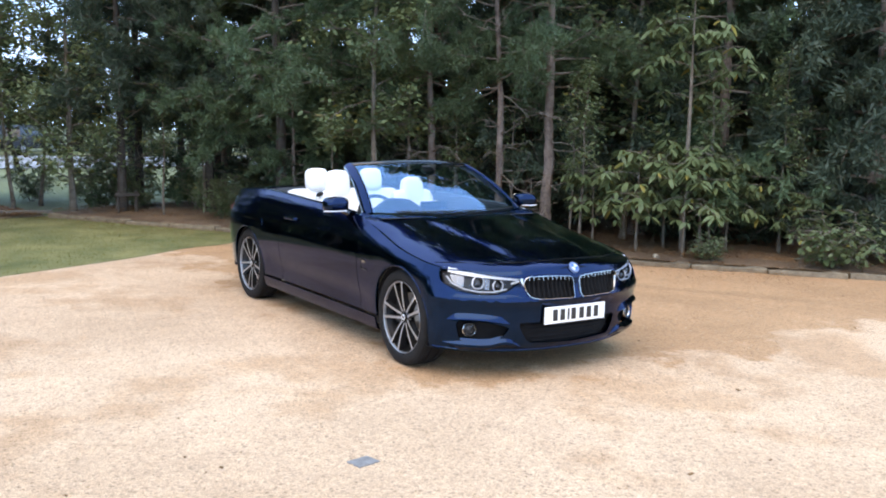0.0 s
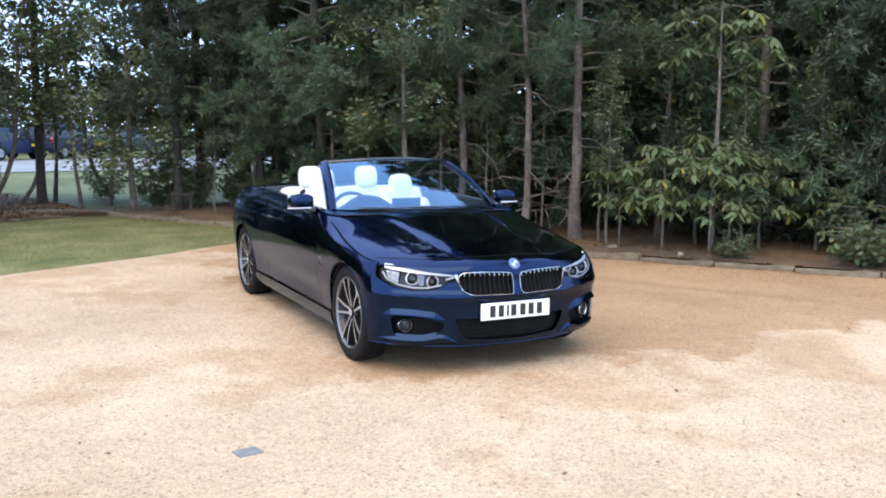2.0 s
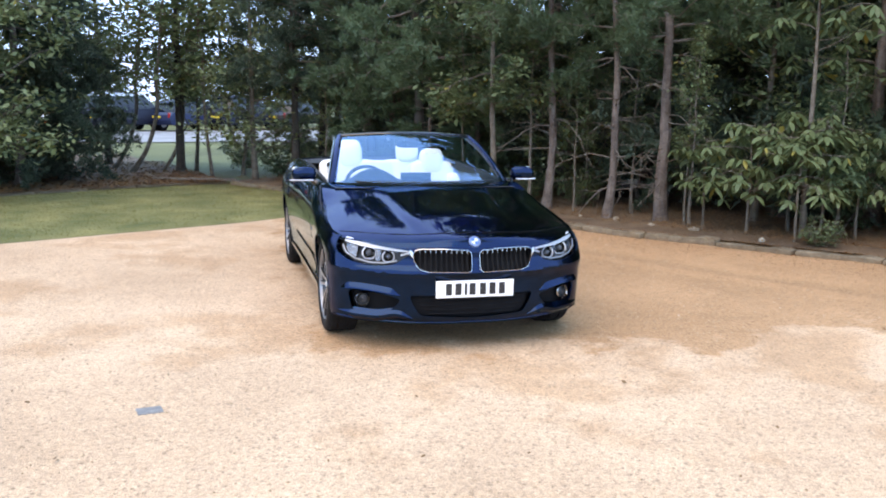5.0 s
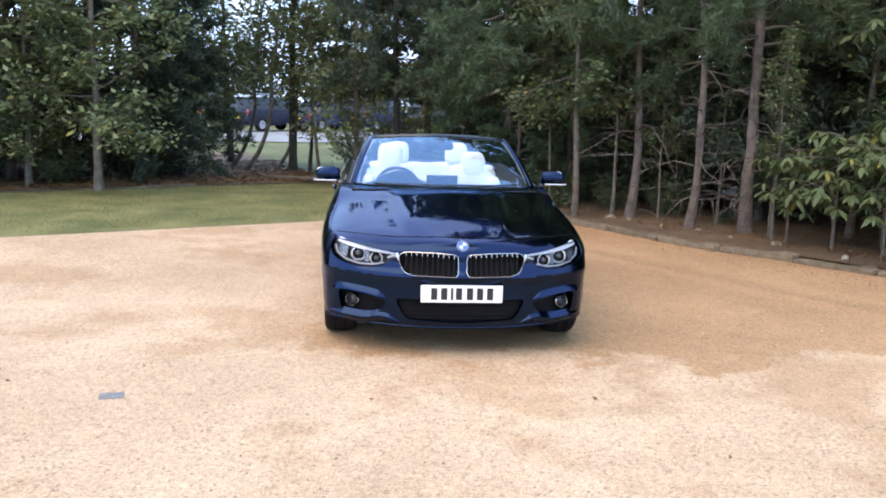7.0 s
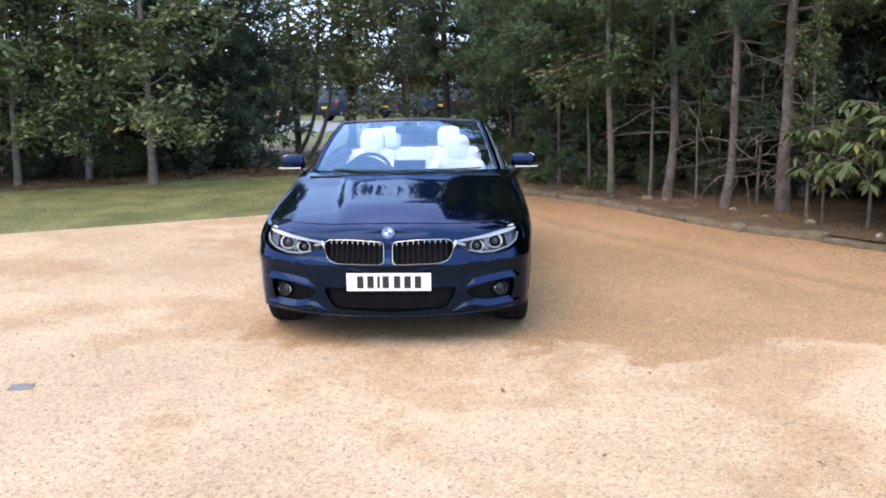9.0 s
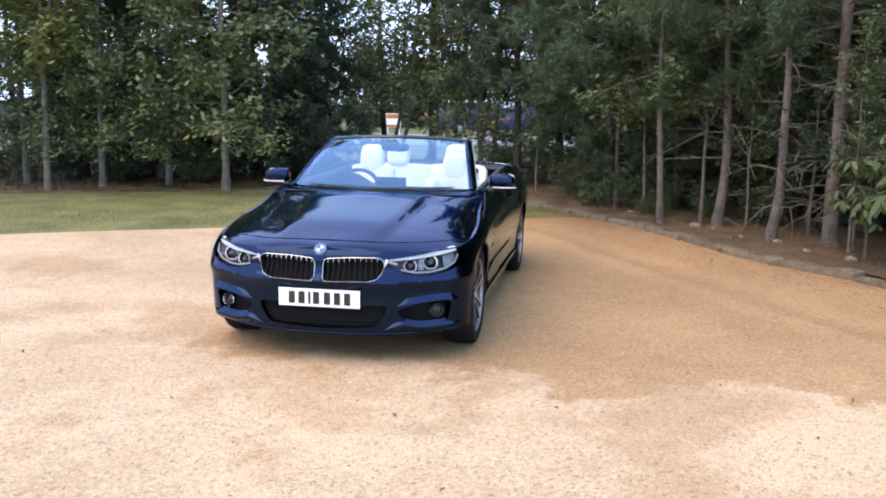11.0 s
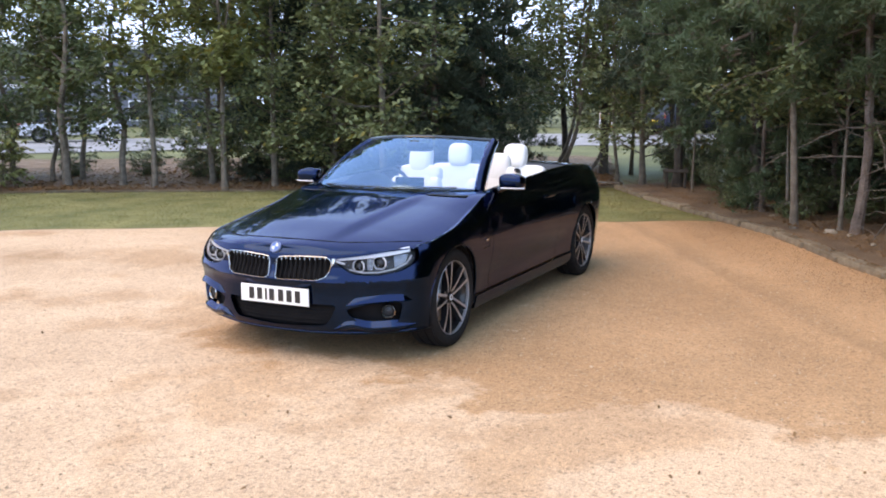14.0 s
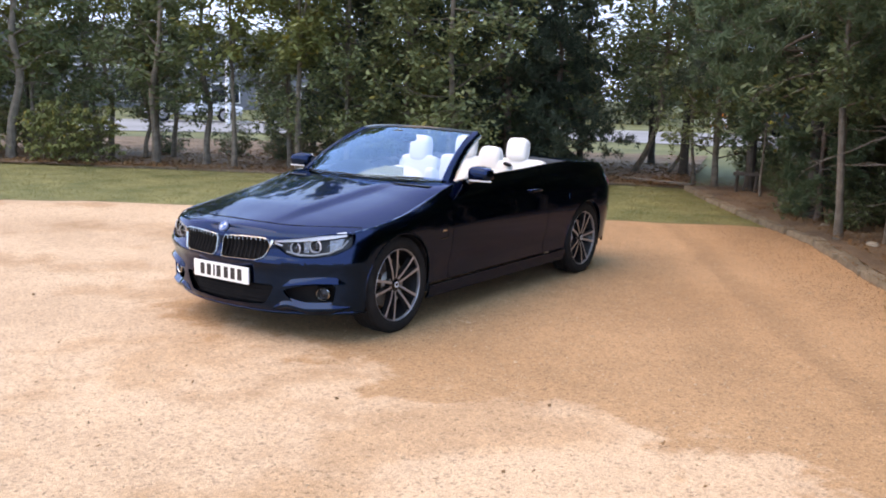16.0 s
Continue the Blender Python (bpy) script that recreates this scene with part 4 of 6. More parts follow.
PLAN = np.stack([np.interp(_s, _run, _plan[:, 0]), np.interp(_s, _run, _plan[:, 1])], 1)
_tan = np.gradient(PLAN, axis=0)
for _ in range(12):
    _tan[1:-1] = (_tan[:-2] + 2 * _tan[1:-1] + _tan[2:]) / 4
_tan /= np.linalg.norm(_tan, axis=1)[:, None]
NORM = np.stack([_tan[:, 1], -_tan[:, 0]], 1)
S_END = _s[-1]
CORNER = float(np.interp(0.33, PLAN[:, 1], _s))


def s_x(x):
    """Run along the plan outline at which the nose is x wide."""
    return math.copysign(float(np.interp(abs(x), PLAN[:400, 0], _s[:400])), x)


def s_y(y):
    return float(np.interp(y, PLAN[:, 1], _s))


front_in = curve((0.15, 0.09), (0.20, 0.05), (0.25, 0.02), (0.34, 0.012), (0.45, 0.008), (0.495, -0.004), (0.525, -0.026), (0.545, -0.024), (0.575, -0.006), (0.61, 0.004), (0.675, 0.010), (0.71, 0.024), (0.74, 0.055), (0.80, 0.16))
side_in = curve((0.15, 0.085), (0.20, 0.060), (0.28, 0.042), (0.38, 0.030), (0.50, 0.014), (0.62, 0.002), (0.72, 0.000), (0.79, 0.008), (0.84, 0.026), (0.90, 0.050), (0.97, 0.082), (1.04, 0.120), (1.1, 0.15))
rear_in = curve((0.15, 0.12), (0.25, 0.05), (0.40, 0.01), (0.55, 0.0), (0.70, 0.03), (0.85, 0.085), (0.97, 0.13), (1.1, 0.19))
top_z = curve((-0.2, 0.728), (0.0, 0.728), (0.12, 0.722), (0.30, 0.735), (0.50, 0.765), (0.82, 0.832), (1.2, 0.912), (1.57, 0.970), (2.0, 0.992), (2.6, 1.012), (3.2, 1.034), (3.7, 1.032), (4.2, 0.996), (4.5, 0.950), (4.65, 0.925))
AXLE_F, AXLE_R, HUB, ARCH = 0.790, 3.605, 0.331, 0.358


hood_drop = curve((-0.2, 0.004), (0.0, 0.004), (0.25, 0.008), (0.45, 0.018), (0.80, 0.036), (1.15, 0.034), (1.45, 0.004), (1.52, 0.0), (2.0, 0.0), (5.0, 0.0))


def skin(s, z, deep=0.0):
    """The body's side skin: a point at run s (minus: the other side) and height z, deep inside it."""
    a = abs(s)
    x, y = np.interp(a, _s, PLAN[:, 0]), np.interp(a, _s, PLAN[:, 1])
    nx, ny = np.interp(a, _s, NORM[:, 0]), np.interp(a, _s, NORM[:, 1])
    ends = float(front_in(z)) if y < 2 else float(rear_in(z))
    sides = float(side_in(z))
    sides -= 0.010 * math.exp(-((y - AXLE_F) / 0.36) ** 2) + 0.014 * math.exp(-((y - AXLE_R) / 0.45) ** 2)
    sides += 0.020 * math.exp(-((z - 0.38) / 0.08) ** 2) * max(0.0, 1 - abs((y - 2.2) / 1.0) ** 4)
    if z > 0.72:
        sides += 0.012 * math.exp(-((z - 0.755) / 0.022) ** 2) * max(0.0, 1 - abs((y - 2.6) / 1.6) ** 4)
    if y < 0.95 and z < 0.6:
        sides *= 1 - 0.6 * min(1.0, (0.95 - y) / 0.3)
    round_ = 0.042 if y < 1.2 else 0.042 - 0.030 * min(1.0, (y - 1.2) / 0.5)
    sides += round_ * max(0.0, 1 - (float(top_z(y)) - float(hood_drop(y)) - z) / 0.11) ** 2
    if y < 0.9 and z < 0.74:
        bulge = 0.034 * math.exp(-((a - CORNER) / 0.19) ** 2) * (0.5 - 0.5 * math.cos(math.pi * min(1.0, (0.74 - z) / 0.20)))
        ends, sides = ends - bulge, sides - bulge
    w = ny * ny / (nx * nx + ny * ny + 1e-9)
    d = ends * w + sides * (1 - w) + deep
    return Vector((math.copysign(x - nx * d, s) if s else 0.0, y - ny * d, z))


def rim_z(s):
    y = np.interp(abs(s), _s, PLAN[:, 1])
    return float(top_z(y)) - float(hood_drop(y))


def arch_z(s, sill):
    y = float(np.interp(abs(s), _s, PLAN[:, 1]))
    low = sill
    for c in (AXLE_F, AXLE_R):
        if abs(y - c) < ARCH:
            low = max(low, HUB + math.sqrt(ARCH ** 2 - (y - c) ** 2))
    return low


def cut_out(bm, poly, keep_inside=False):
    """Cuts a polygon of (s, z) into a flat grid and takes its inside (or outside) away."""
    p = np.asarray(poly, float)
    lo, hi = p.min(0) - 0.03, p.max(0) + 0.03
    for a, b in zip(p, np.roll(p, -1, 0)):
        near = [f for f in bm.faces if lo[0] < f.calc_center_median().x < hi[0] and lo[1] < f.calc_center_median().y < hi[1]] if not keep_inside else list(bm.faces)
        geom = list({e for f in near for e in f.edges} | {v for f in near for v in f.verts}) + near
        d = b - a
        bmesh.ops.bisect_plane(bm, geom=geom, plane_co=(a[0], a[1], 0), plane_no=(d[1], -d[0], 0), dist=1e-5)
    c = [(f, f.calc_center_median()) for f in bm.faces]
    hit = inside(p, [(m.x, m.y) for _, m in c])
    gone = [f for (f, _), h in zip(c, hit) if h != keep_inside]
    bmesh.ops.delete(bm, geom=gone, context="FACES")


def body_patch(stations, low, high, rows, holes=(), lip=0.018, deep=0.0):
    """A panel of the skin between two heights, its edges folded inwards."""
    bm = bmesh.new()
    grid = [[bm.verts.new((s, low(s) + (high(s) - low(s)) * j / rows, 0)) for j in range(rows + 1)] for s in stations]
    for a, b in zip(grid, grid[1:]):
        for j in range(rows):
            bm.faces.new((a[j], b[j], b[j + 1], a[j + 1]))
    for h in holes:
        cut_out(bm, h)
    return fold(bm, lip, deep)


def fold(bm, lip, deep):
    """Bends the flat grid onto the skin and folds its open edges inwards."""
    where = {v: (v.co.x, v.co.y) for v in bm.verts}
    edges = [e for e in bm.edges if e.is_boundary]
    inner = {}
    for e in edges if lip else ():
        for v in e.verts:
            if v not in inner:
                inner[v] = bm.verts.new(skin(*where[v], deep + lip))
    flips = []
    for e in edges if lip else ():
        a, b = e.verts
        flips.append((a, b, inner[b], inner[a]))
    for v, (s, z) in where.items():
        v.co = skin(s, z, deep)
    for f in flips:
        try:
            bm.faces.new(f)
        except ValueError:
            pass
    return bm


def inlay(poly, deep, step=0.03, lip=0.0):
    """A piece of the skin inside a polygon of (s, z), set some way in."""
    p = np.asarray(poly, float)
    lo, hi = p.min(0), p.max(0)
    nx, nz = max(2, int((hi[0] - lo[0]) / step)), max(2, int((hi[1] - lo[1]) / step))
    bm = bmesh.new()
    g = [[bm.verts.new((lo[0] + (hi[0] - lo[0]) * i / nx, lo[1] + (hi[1] - lo[1]) * j / nz, 0)) for j in range(nz + 1)] for i in range(nx + 1)]
    for i in range(nx):
        for j in range(nz):
            bm.faces.new((g[i][j], g[i + 1][j], g[i + 1][j + 1], g[i][j + 1]))
    cut_out(bm, p, True)
    return fold(bm, lip, deep)


def flip_s(poly):
    return [(-s, z) for s, z in poly][::-1]


def on_front(points):
    """Outline of (x, z) on the nose as (s, z)."""
    return [(s_x(x), z) for x, z in points]


def ring_round(poly, width, grow=0.0):
    """Poly moved outwards from its middle by a width."""
    p = np.asarray(poly, float)
    n = np.zeros_like(p)
    d = np.roll(p, -1, 0) - p
    nn = np.stack([d[:, 1], -d[:, 0]], 1)
    nn /= np.linalg.norm(nn, axis=1)[:, None] + 1e-9
    n = nn + np.roll(nn, 1, 0)
    n /= np.linalg.norm(n, axis=1)[:, None] + 1e-9
    area = np.sum(p[:, 0] * np.roll(p[:, 1], -1) - np.roll(p[:, 0], -1) * p[:, 1])
    return p + n * width * (1 if area > 0 else -1)


def skin_tube(points, radius, deep=0.0, sides=8, squash=1.0):
    """A bead that runs along (s, z) points on the skin."""
    return tube(bmesh.new(), [skin(s, z, deep) for s, z in points], radius, sides)


def round_poly(points, n=5):
    """A closed outline with eased corners."""
    p = np.asarray(points, float)
    out = []
    for a, b, c in zip(np.roll(p, 1, 0), p, np.roll(p, -1, 0)):
        la, lc = np.linalg.norm(a - b), np.linalg.norm(c - b)
        u, w = b + (a - b) * min(0.4, 0.03 / la), b + (c - b) * min(0.4, 0.03 / lc)
        for t in np.linspace(0, 1, n):
            out.append((1 - t) ** 2 * u + 2 * t * (1 - t) * b + t * t * w)
    return np.array(out)


HEADLAMP = round_poly(on_front([(0.408, 0.655), (0.445, 0.630), (0.50, 0.588), (0.565, 0.572), (0.66, 0.570), (0.765, 0.594), (0.840, 0.650), (0.855, 0.738), (0.80, 0.732), (0.70, 0.712), (0.56, 0.690), (0.412, 0.672)]), 3)
KIDNEY = round_poly(on_front([(0.028, 0.540), (0.315, 0.545), (0.368, 0.566), (0.392, 0.615), (0.400, 0.660), (0.368, 0.684), (0.18, 0.684), (0.028, 0.672)]), 4)
MOUTH = round_poly(on_front([(-0.42, 0.383), (-0.40, 0.325), (-0.35, 0.248), (0.0, 0.230), (0.35, 0.248), (0.40, 0.325), (0.42, 0.383)]), 3)
SIDE_MOUTH = round_poly(on_front([(0.47, 0.352), (0.535, 0.275), (0.60, 0.252), (0.755, 0.268), (0.772, 0.400), (0.66, 0.405), (0.53, 0.370)]), 3)


def sided(poly):
    """A polygon and its mirror image."""
    return [np.asarray(poly), np.asarray(flip_s(poly))]


car = thing("convertible_car", "dark blue open-top convertible with cream leather seats on gravel", "car")

# front bumper and nose
edge_f = s_y(0.50)
st = sorted({round(v, 4) for v in [*np.linspace(-edge_f, edge_f, 90), s_y(AXLE_F - ARCH) - 0.001, s_y(AXLE_F - ARCH) + 0.001, -s_y(AXLE_F - ARCH) - 0.001, -s_y(AXLE_F - ARCH) + 0.001]})
holes = [*sided(HEADLAMP), *sided(KIDNEY), MOUTH, *sided(SIDE_MOUTH)]
bumper = part("front_bumper", body_patch(st, lambda s: arch_z(s, 0.19 + 0.02 * min(1, abs(s) / 0.9) ** 4), rim_z, 22, holes, 0.03), PAINT, car)
part("mouth_mesh", inlay(ring_round(MOUTH, 0.015), 0.045), MESH_BLACK, bumper, "black lower air intake mesh")
bm = bmesh.new()
for k in range(5):
    z = 0.252 + 0.027 * k
    w = 0.30 + 0.026 * k
    tube(bm, [skin(s_x(x), z, 0.040) for x in np.linspace(-w, w, 15)], 0.004, 5)
part("mouth_bar", bm, MESH_BLACK, bumper)
for sgn in (1, -1):
    poly = SIDE_MOUTH if sgn > 0 else np.asarray(flip_s(SIDE_MOUTH))
    part("side_intake", inlay(ring_round(poly, 0.015), 0.065), MESH_BLACK, bumper, "black side air intake")
    up = spline([(s_x(x), z) for x, z in ((0.475, 0.378), (0.56, 0.398), (0.68, 0.414), (0.76, 0.416), (0.81, 0.408))], 6)
    lo = spline([(s_x(x), z) for x, z in ((0.392, 0.222), (0.50, 0.258), (0.61, 0.238), (0.73, 0.243), (0.83, 0.255))], 6)
    for nm, path, rows in (("bumper_blade", up, ((0.042, 0.006), (0.010, -0.020), (-0.004, -0.024), (-0.022, 0.016))), ("splitter_blade", lo, ((0.040, 0.014), (0.004, -0.020), (-0.014, -0.022), (-0.046, 0.004)))):
        bm = bmesh.new()
        g = []
        for i, (s, z) in enumerate(path):
            ease = min(1.0, i / 4, (len(path) - 1 - i) / 5)
            g.append([bm.verts.new(skin(sgn * s, z + dz * ease, dp * ease)) for dz, dp in rows])
        for a, b in zip(g, g[1:]):
            for k in range(3):
                bm.faces.new((a[k], b[k], b[k + 1], a[k + 1]))
        part(nm, bm, PAINT, bumper, angle=30)
    wing = [(sgn * s_x(x), z) for x, z in ((0.398, 0.622), (0.412, 0.642), (0.424, 0.664), (0.414, 0.678), (0.404, 0.672))]
    part("chrome_wing", inlay(wing if sgn > 0 else wing[::-1], -0.005, 0.02, 0.01), CHROME, bumper)
lipline = [skin(s, 0.196 + 0.02 * min(1, abs(s) / 0.9) ** 4, 0.008) for s in np.linspace(-s_x(0.86), s_x(0.86), 40)]
part("front_lip", tube(bmesh.new(), lipline, 0.012, 8), PAINT, bumper)
under = bmesh.new()
vs = [[under.verts.new((skin(s, 0.2, 0.02).x * f, skin(s, 0.2, 0.02).y + (1 - f) * 0.3, 0.195)) for f in (1.0, 0.0)] for s in np.linspace(-edge_f, edge_f, 40)]
for a, b in zip(vs, vs[1:]):
    under.faces.new((a[0], b[0], b[1], a[1]))
bmesh.ops.remove_doubles(under, verts=under.verts, dist=0.001)
part("undertray", under, BLACK_PLASTIC, bumper)

# kidney grilles
for sgn in (1, -1):
    poly = KIDNEY if sgn > 0 else np.asarray(flip_s(KIDNEY))
    grille = part("kidney_grille", inlay(ring_round(poly, 0.012), 0.05), MESH_BLACK, car, "black grille with chrome surround")
    loop = [tuple(p) for p in poly]
    outer, mid, inn = ring_round(poly, 0.0055), np.asarray(poly), ring_round(poly, -0.004)
    bm = bmesh.new()
    rings = [[bm.verts.new(skin(s, z, d)) for s, z in r] for r, d in ((outer, 0.003), (ring_round(poly, 0.003), -0.009), (mid, -0.010), (inn, 0.004), (inn, 0.04))]
    for a, b in zip(rings, rings[1:]):
        for k in range(len(a)):
            bm.faces.new((a[k], a[(k + 1) % len(a)], b[(k + 1) % len(a)], b[k]))
    part("surround", bm, CHROME, grille, "polished chrome surround")
    for k in range(10):
        x = 0.052 + 0.034 * k
        s = sgn * s_x(x)
        zs = [q for q in np.linspace(0.53, 0.69, 81) if inside(poly, [(s, q)])[0]]
        if len(zs) < 8:
            continue
        bm = bmesh.new()
        tube(bm, [skin(s, z, 0.012 + 0.01 * t) for z, t in ((zs[0], 0), (zs[len(zs) // 2], 0.2), (zs[-1], 0.8))], 0.0065, 6)
        slat = part("slat", bm, MESH_BLACK, grille)
        bm = bmesh.new()
        tube(bm, [skin(s, zs[-1] - 0.002, 0.006), skin(s, zs[-1] - 0.022, 0.004)], 0.0025, 5)
        part("slat_tip", bm, CHROME, slat, "chrome tip")

# headlamps
BROW = [(0.416, 0.669), (0.56, 0.687), (0.70, 0.709), (0.79, 0.727), (0.822, 0.730), (0.820, 0.706), (0.78, 0.697), (0.70, 0.684), (0.56, 0.669), (0.44, 0.660)]
for sgn in (1, -1):
    poly = np.asarray(HEADLAMP if sgn > 0 else flip_s(HEADLAMP))
    lamp = part("headlight", inlay(ring_round(poly, 0.01), 0.06), LAMP_BOWL, car, "clear lensed headlight with twin ring lamps")
    part("lens", inlay(ring_round(poly, -0.002), 0.004, 0.025), LENS, lamp, "clear lens")
    # white inlay along the lamp's top: the lens's reflection put in as colour
    brow = on_front(BROW)
    part("brow_reflection", inlay(brow if sgn > 0 else flip_s(brow), 0.012, 0.02, 0.02), LAMP_BROW, lamp, "broad white strip along the top, coloured as the lens reflection")
    for x, z, r in ((0.560, 0.626, 0.038), (0.678, 0.645, 0.043)):
        s = sgn * s_x(x)
        c = skin(s, z, 0.040)
        n = Vector((0, -1, 0)).lerp(skin(s, z, 0) - skin(s, z, 0.1), 0.6).normalized()
        side = Vector((0, 0, 1)).cross(n).normalized()
        up = n.cross(side)
        corner = [c + (side * math.cos(a) + up * math.sin(a)) * r * 1.04 + n * 0.020 for a in np.radians([118, 160, 200, 240, 300, 340, 380, 422])]
        loop = [p.lerp(q, t) for p, q in zip(corner, corner[1:]) for t in (0.12, 0.5, 0.88)]
        part("light_ring", tube(bmesh.new(), loop, 0.0052, 8), LAMP_WHITE, lamp, "white daylight ring open at the top")
        m = Matrix.Translation(c) @ n.to_track_quat("Z", "Y").to_matrix().to_4x4()
        bm = lathe(bmesh.new(), [(r * 0.98, 0.012), (r * 0.84, -0.002), (r * 0.62, -0.010), (r * 0.56, 0.004)], 24, "z")
        bm.transform(m)
        part("reflector", bm, LAMP_SILVER, lamp, "bright reflector cup")
        bm = lathe(bmesh.new(), [(r * 0.57, -0.004), (r * 0.55, 0.008), (r * 0.36, 0.020), (0.001, 0.025)], 24, "z")
        bm.transform(m)
        part("projector", bm, PROJECTOR, lamp, "round dark glass projector")
    part("lower_trim", skin_tube([(sgn * s_x(x), z) for x, z in ((0.50, 0.604), (0.575, 0.586), (0.66, 0.586), (0.74, 0.604), (0.795, 0.638), (0.822, 0.68))], 0.0055, 0.020), LAMP_WHITE, lamp)
    outer = on_front([(0.742, 0.612), (0.792, 0.640), (0.812, 0.690), (0.775, 0.688), (0.742, 0.680)])
    part("outer_reflector", inlay(outer if sgn > 0 else flip_s(outer), 0.030, 0.02, 0.02), LAMP_SILVER, lamp, "faceted silver reflector at the corner")
    middle = on_front([(0.603, 0.596), (0.634, 0.598), (0.636, 0.668), (0.600, 0.664)])
    part("middle_reflector", inlay(middle if sgn > 0 else flip_s(middle), 0.034, 0.02, 0.02), LAMP_SILVER, lamp, "silver web between the ring lamps")
    part("inner_reflector", skin_tube([(sgn * s_x(x), z) for x, z in ((0.425, 0.655), (0.450, 0.648), (0.475, 0.640))], 0.007, 0.012), LAMP_BROW, lamp, "small pale corner lamp")

# fog lamps
for sgn in (1, -1):
    c = skin(sgn * s_x(0.708), 0.336, 0.026)
    m = Matrix.Translation(c) @ Vector((sgn * 0.35, -1, 0)).normalized().to_track_quat("Z", "Y").to_matrix().to_4x4()
    bm = lathe(bmesh.new(), [(0.047, -0.03), (0.047, 0.004), (0.043, 0.008), (0.039, 0.003), (0.036, -0.006)], 28, "z")
    bm.transform(m)
    fog = part("fog_light", bm, CHROME, car, "round chrome-ringed fog light")
    bm = lathe(bmesh.new(), [(0.037, -0.006), (0.028, -0.014), (0.014, -0.008), (0.001, 0.0)], 24, "z")
    bm.transform(m)
    part("reflector", bm, LAMP_BOWL, fog)
    bm = lathe(bmesh.new(), [(0.038, 0.003), (0.02, 0.007), (0.001, 0.008)], 24, "z")
    bm.transform(m)
    part("lens", bm, LENS, fog)

# number plate, with plain bars where its characters stand
plate = part("number_plate", box(bmesh.new(), -0.26, 0.26, -0.006, 0.004, 0.3715, 0.4825, 0.002), PLATE_WHITE, car, "white plate with black bars")
part("plate_bracket", box(bmesh.new(), -0.25, 0.25, 0.004, 0.035, 0.375, 0.478, 0.003), BLACK_PLASTIC, plate)
for x in (-0.175, -0.112, -0.062, -0.018, 0.052, 0.116, 0.180):
    part("bar", box(bmesh.new(), x - (0.020 if x != -0.062 else 0.008), x + (0.020 if x != -0.062 else 0.008), -0.0075, -0.006, 0.389, 0.465), INK, plate, smooth=False)

# hood


def lid(stations, spine_y, spine_z, bulge, rows, sections=24, dome=0.0):
    """A crowned lid between the two upper edges of the body."""
    bm = bmesh.new()
    grid = []
    for s, y0, z0 in zip(stations, spine_y, spine_z):
        e = skin(s, rim_z(s))
        row = []
        for k in range(-sections, sections + 1):
            f = k / sections
            a = abs(f)
            x = e.x * f
            y = y0 + (e.y - y0) * a ** 1.6
            top = e.z + float(hood_drop(e.y))
            z = top + (z0 - top) * (1 - a ** bulge) - float(hood_drop(e.y)) * max(0.0, (a - 0.70) / 0.30) ** 2.3
            if dome:
                xc = 0.30 + 0.16 * (y0 / 1.4)
                z += dome * (1 / (1 + math.exp((abs(x) - xc) / 0.012)) - 0.5) * min(1, e.x / 0.5) * min(1.0, max(0.0, (y - 0.12) / 0.35)) * min(1.0, max(0.0, (1.35 - y) / 0.3))
            row.append(bm.verts.new((x, y, z)))
        grid.append(row)
    for a, b in zip(grid, grid[1:]):
        for k in range(2 * sections):
            bm.faces.new((a[k], a[k + 1], b[k + 1], b[k]))
    bmesh.ops.remove_doubles(bm, verts=bm.verts, dist=0.0004)
    return bm


def thicken(bm, depth):
    """Folds the open edge of a lid down."""
    edges = [e for e in bm.edges if e.is_boundary]
    low = {}
    for e in edges:
        for v in e.verts:
            if v not in low:
                low[v] = bm.verts.new(v.co + Vector((-0.010 * (1 if v.co.x > 0.02 else -1 if v.co.x < -0.02 else 0), 0, -depth)))
    for e in edges:
        a, b = e.verts
        bm.faces.new((a, b, low[b], low[a]))
    return bm


hood_y = curve((0.0, 0.05), (0.12, 0.10), (0.5, 0.55), (0.8, 0.98), (1.0, 1.225))
hood_z = curve((0.0, 0.735), (0.1, 0.762), (0.25, 0.792), (0.5, 0.846), (0.9, 0.915), (1.22, 0.974), (1.5, 1.0))
q = np.linspace(0, 1, 46)
s_hood = q * s_y(1.66)
ys = hood_y(np.clip((s_hood - 0.0) / s_y(1.66), 0, 1))
ys = np.array([skin(0.0, rim_z(0.0)).y + (y - 0.05) * 1.0 for y in ys])
hood = part("hood", thicken(lid(s_hood, ys, hood_z(ys), 2.4, 46, 28, 0.022), 0.012), PAINT, car, "long sculpted blue hood")
e0 = skin(0.0, rim_z(0.0))
m = Matrix.Translation((0, e0.y - 0.004, e0.z + 0.004)) @ Vector((0, -0.80, 0.60)).to_track_quat("Z", "Y").to_matrix().to_4x4()
bm = lathe(bmesh.new(), [(0.039, -0.01), (0.039, 0.004), (0.036, 0.007), (0.023, 0.006)], 32, "z")
bm.transform(m)
roundel = part("roundel", bm, BADGE_RING, car, "round blue and white badge")
for k in range(4):
    bm = bmesh.new()
    c = bm.verts.new((0, 0, 0.006))
    arc = [bm.verts.new((0.024 * math.cos(a), 0.024 * math.sin(a), 0.0055)) for a in np.linspace(k * math.pi / 2, (k + 1) * math.pi / 2, 8)]
    for a, b in zip(arc, arc[1:]):
        bm.faces.new((c, a, b))
    bm.transform(m @ Matrix.Translation((0, 0, 0.002)))
    part("badge_quarter", bm, BADGE_BLUE if k % 2 else BADGE_WHITE, roundel)

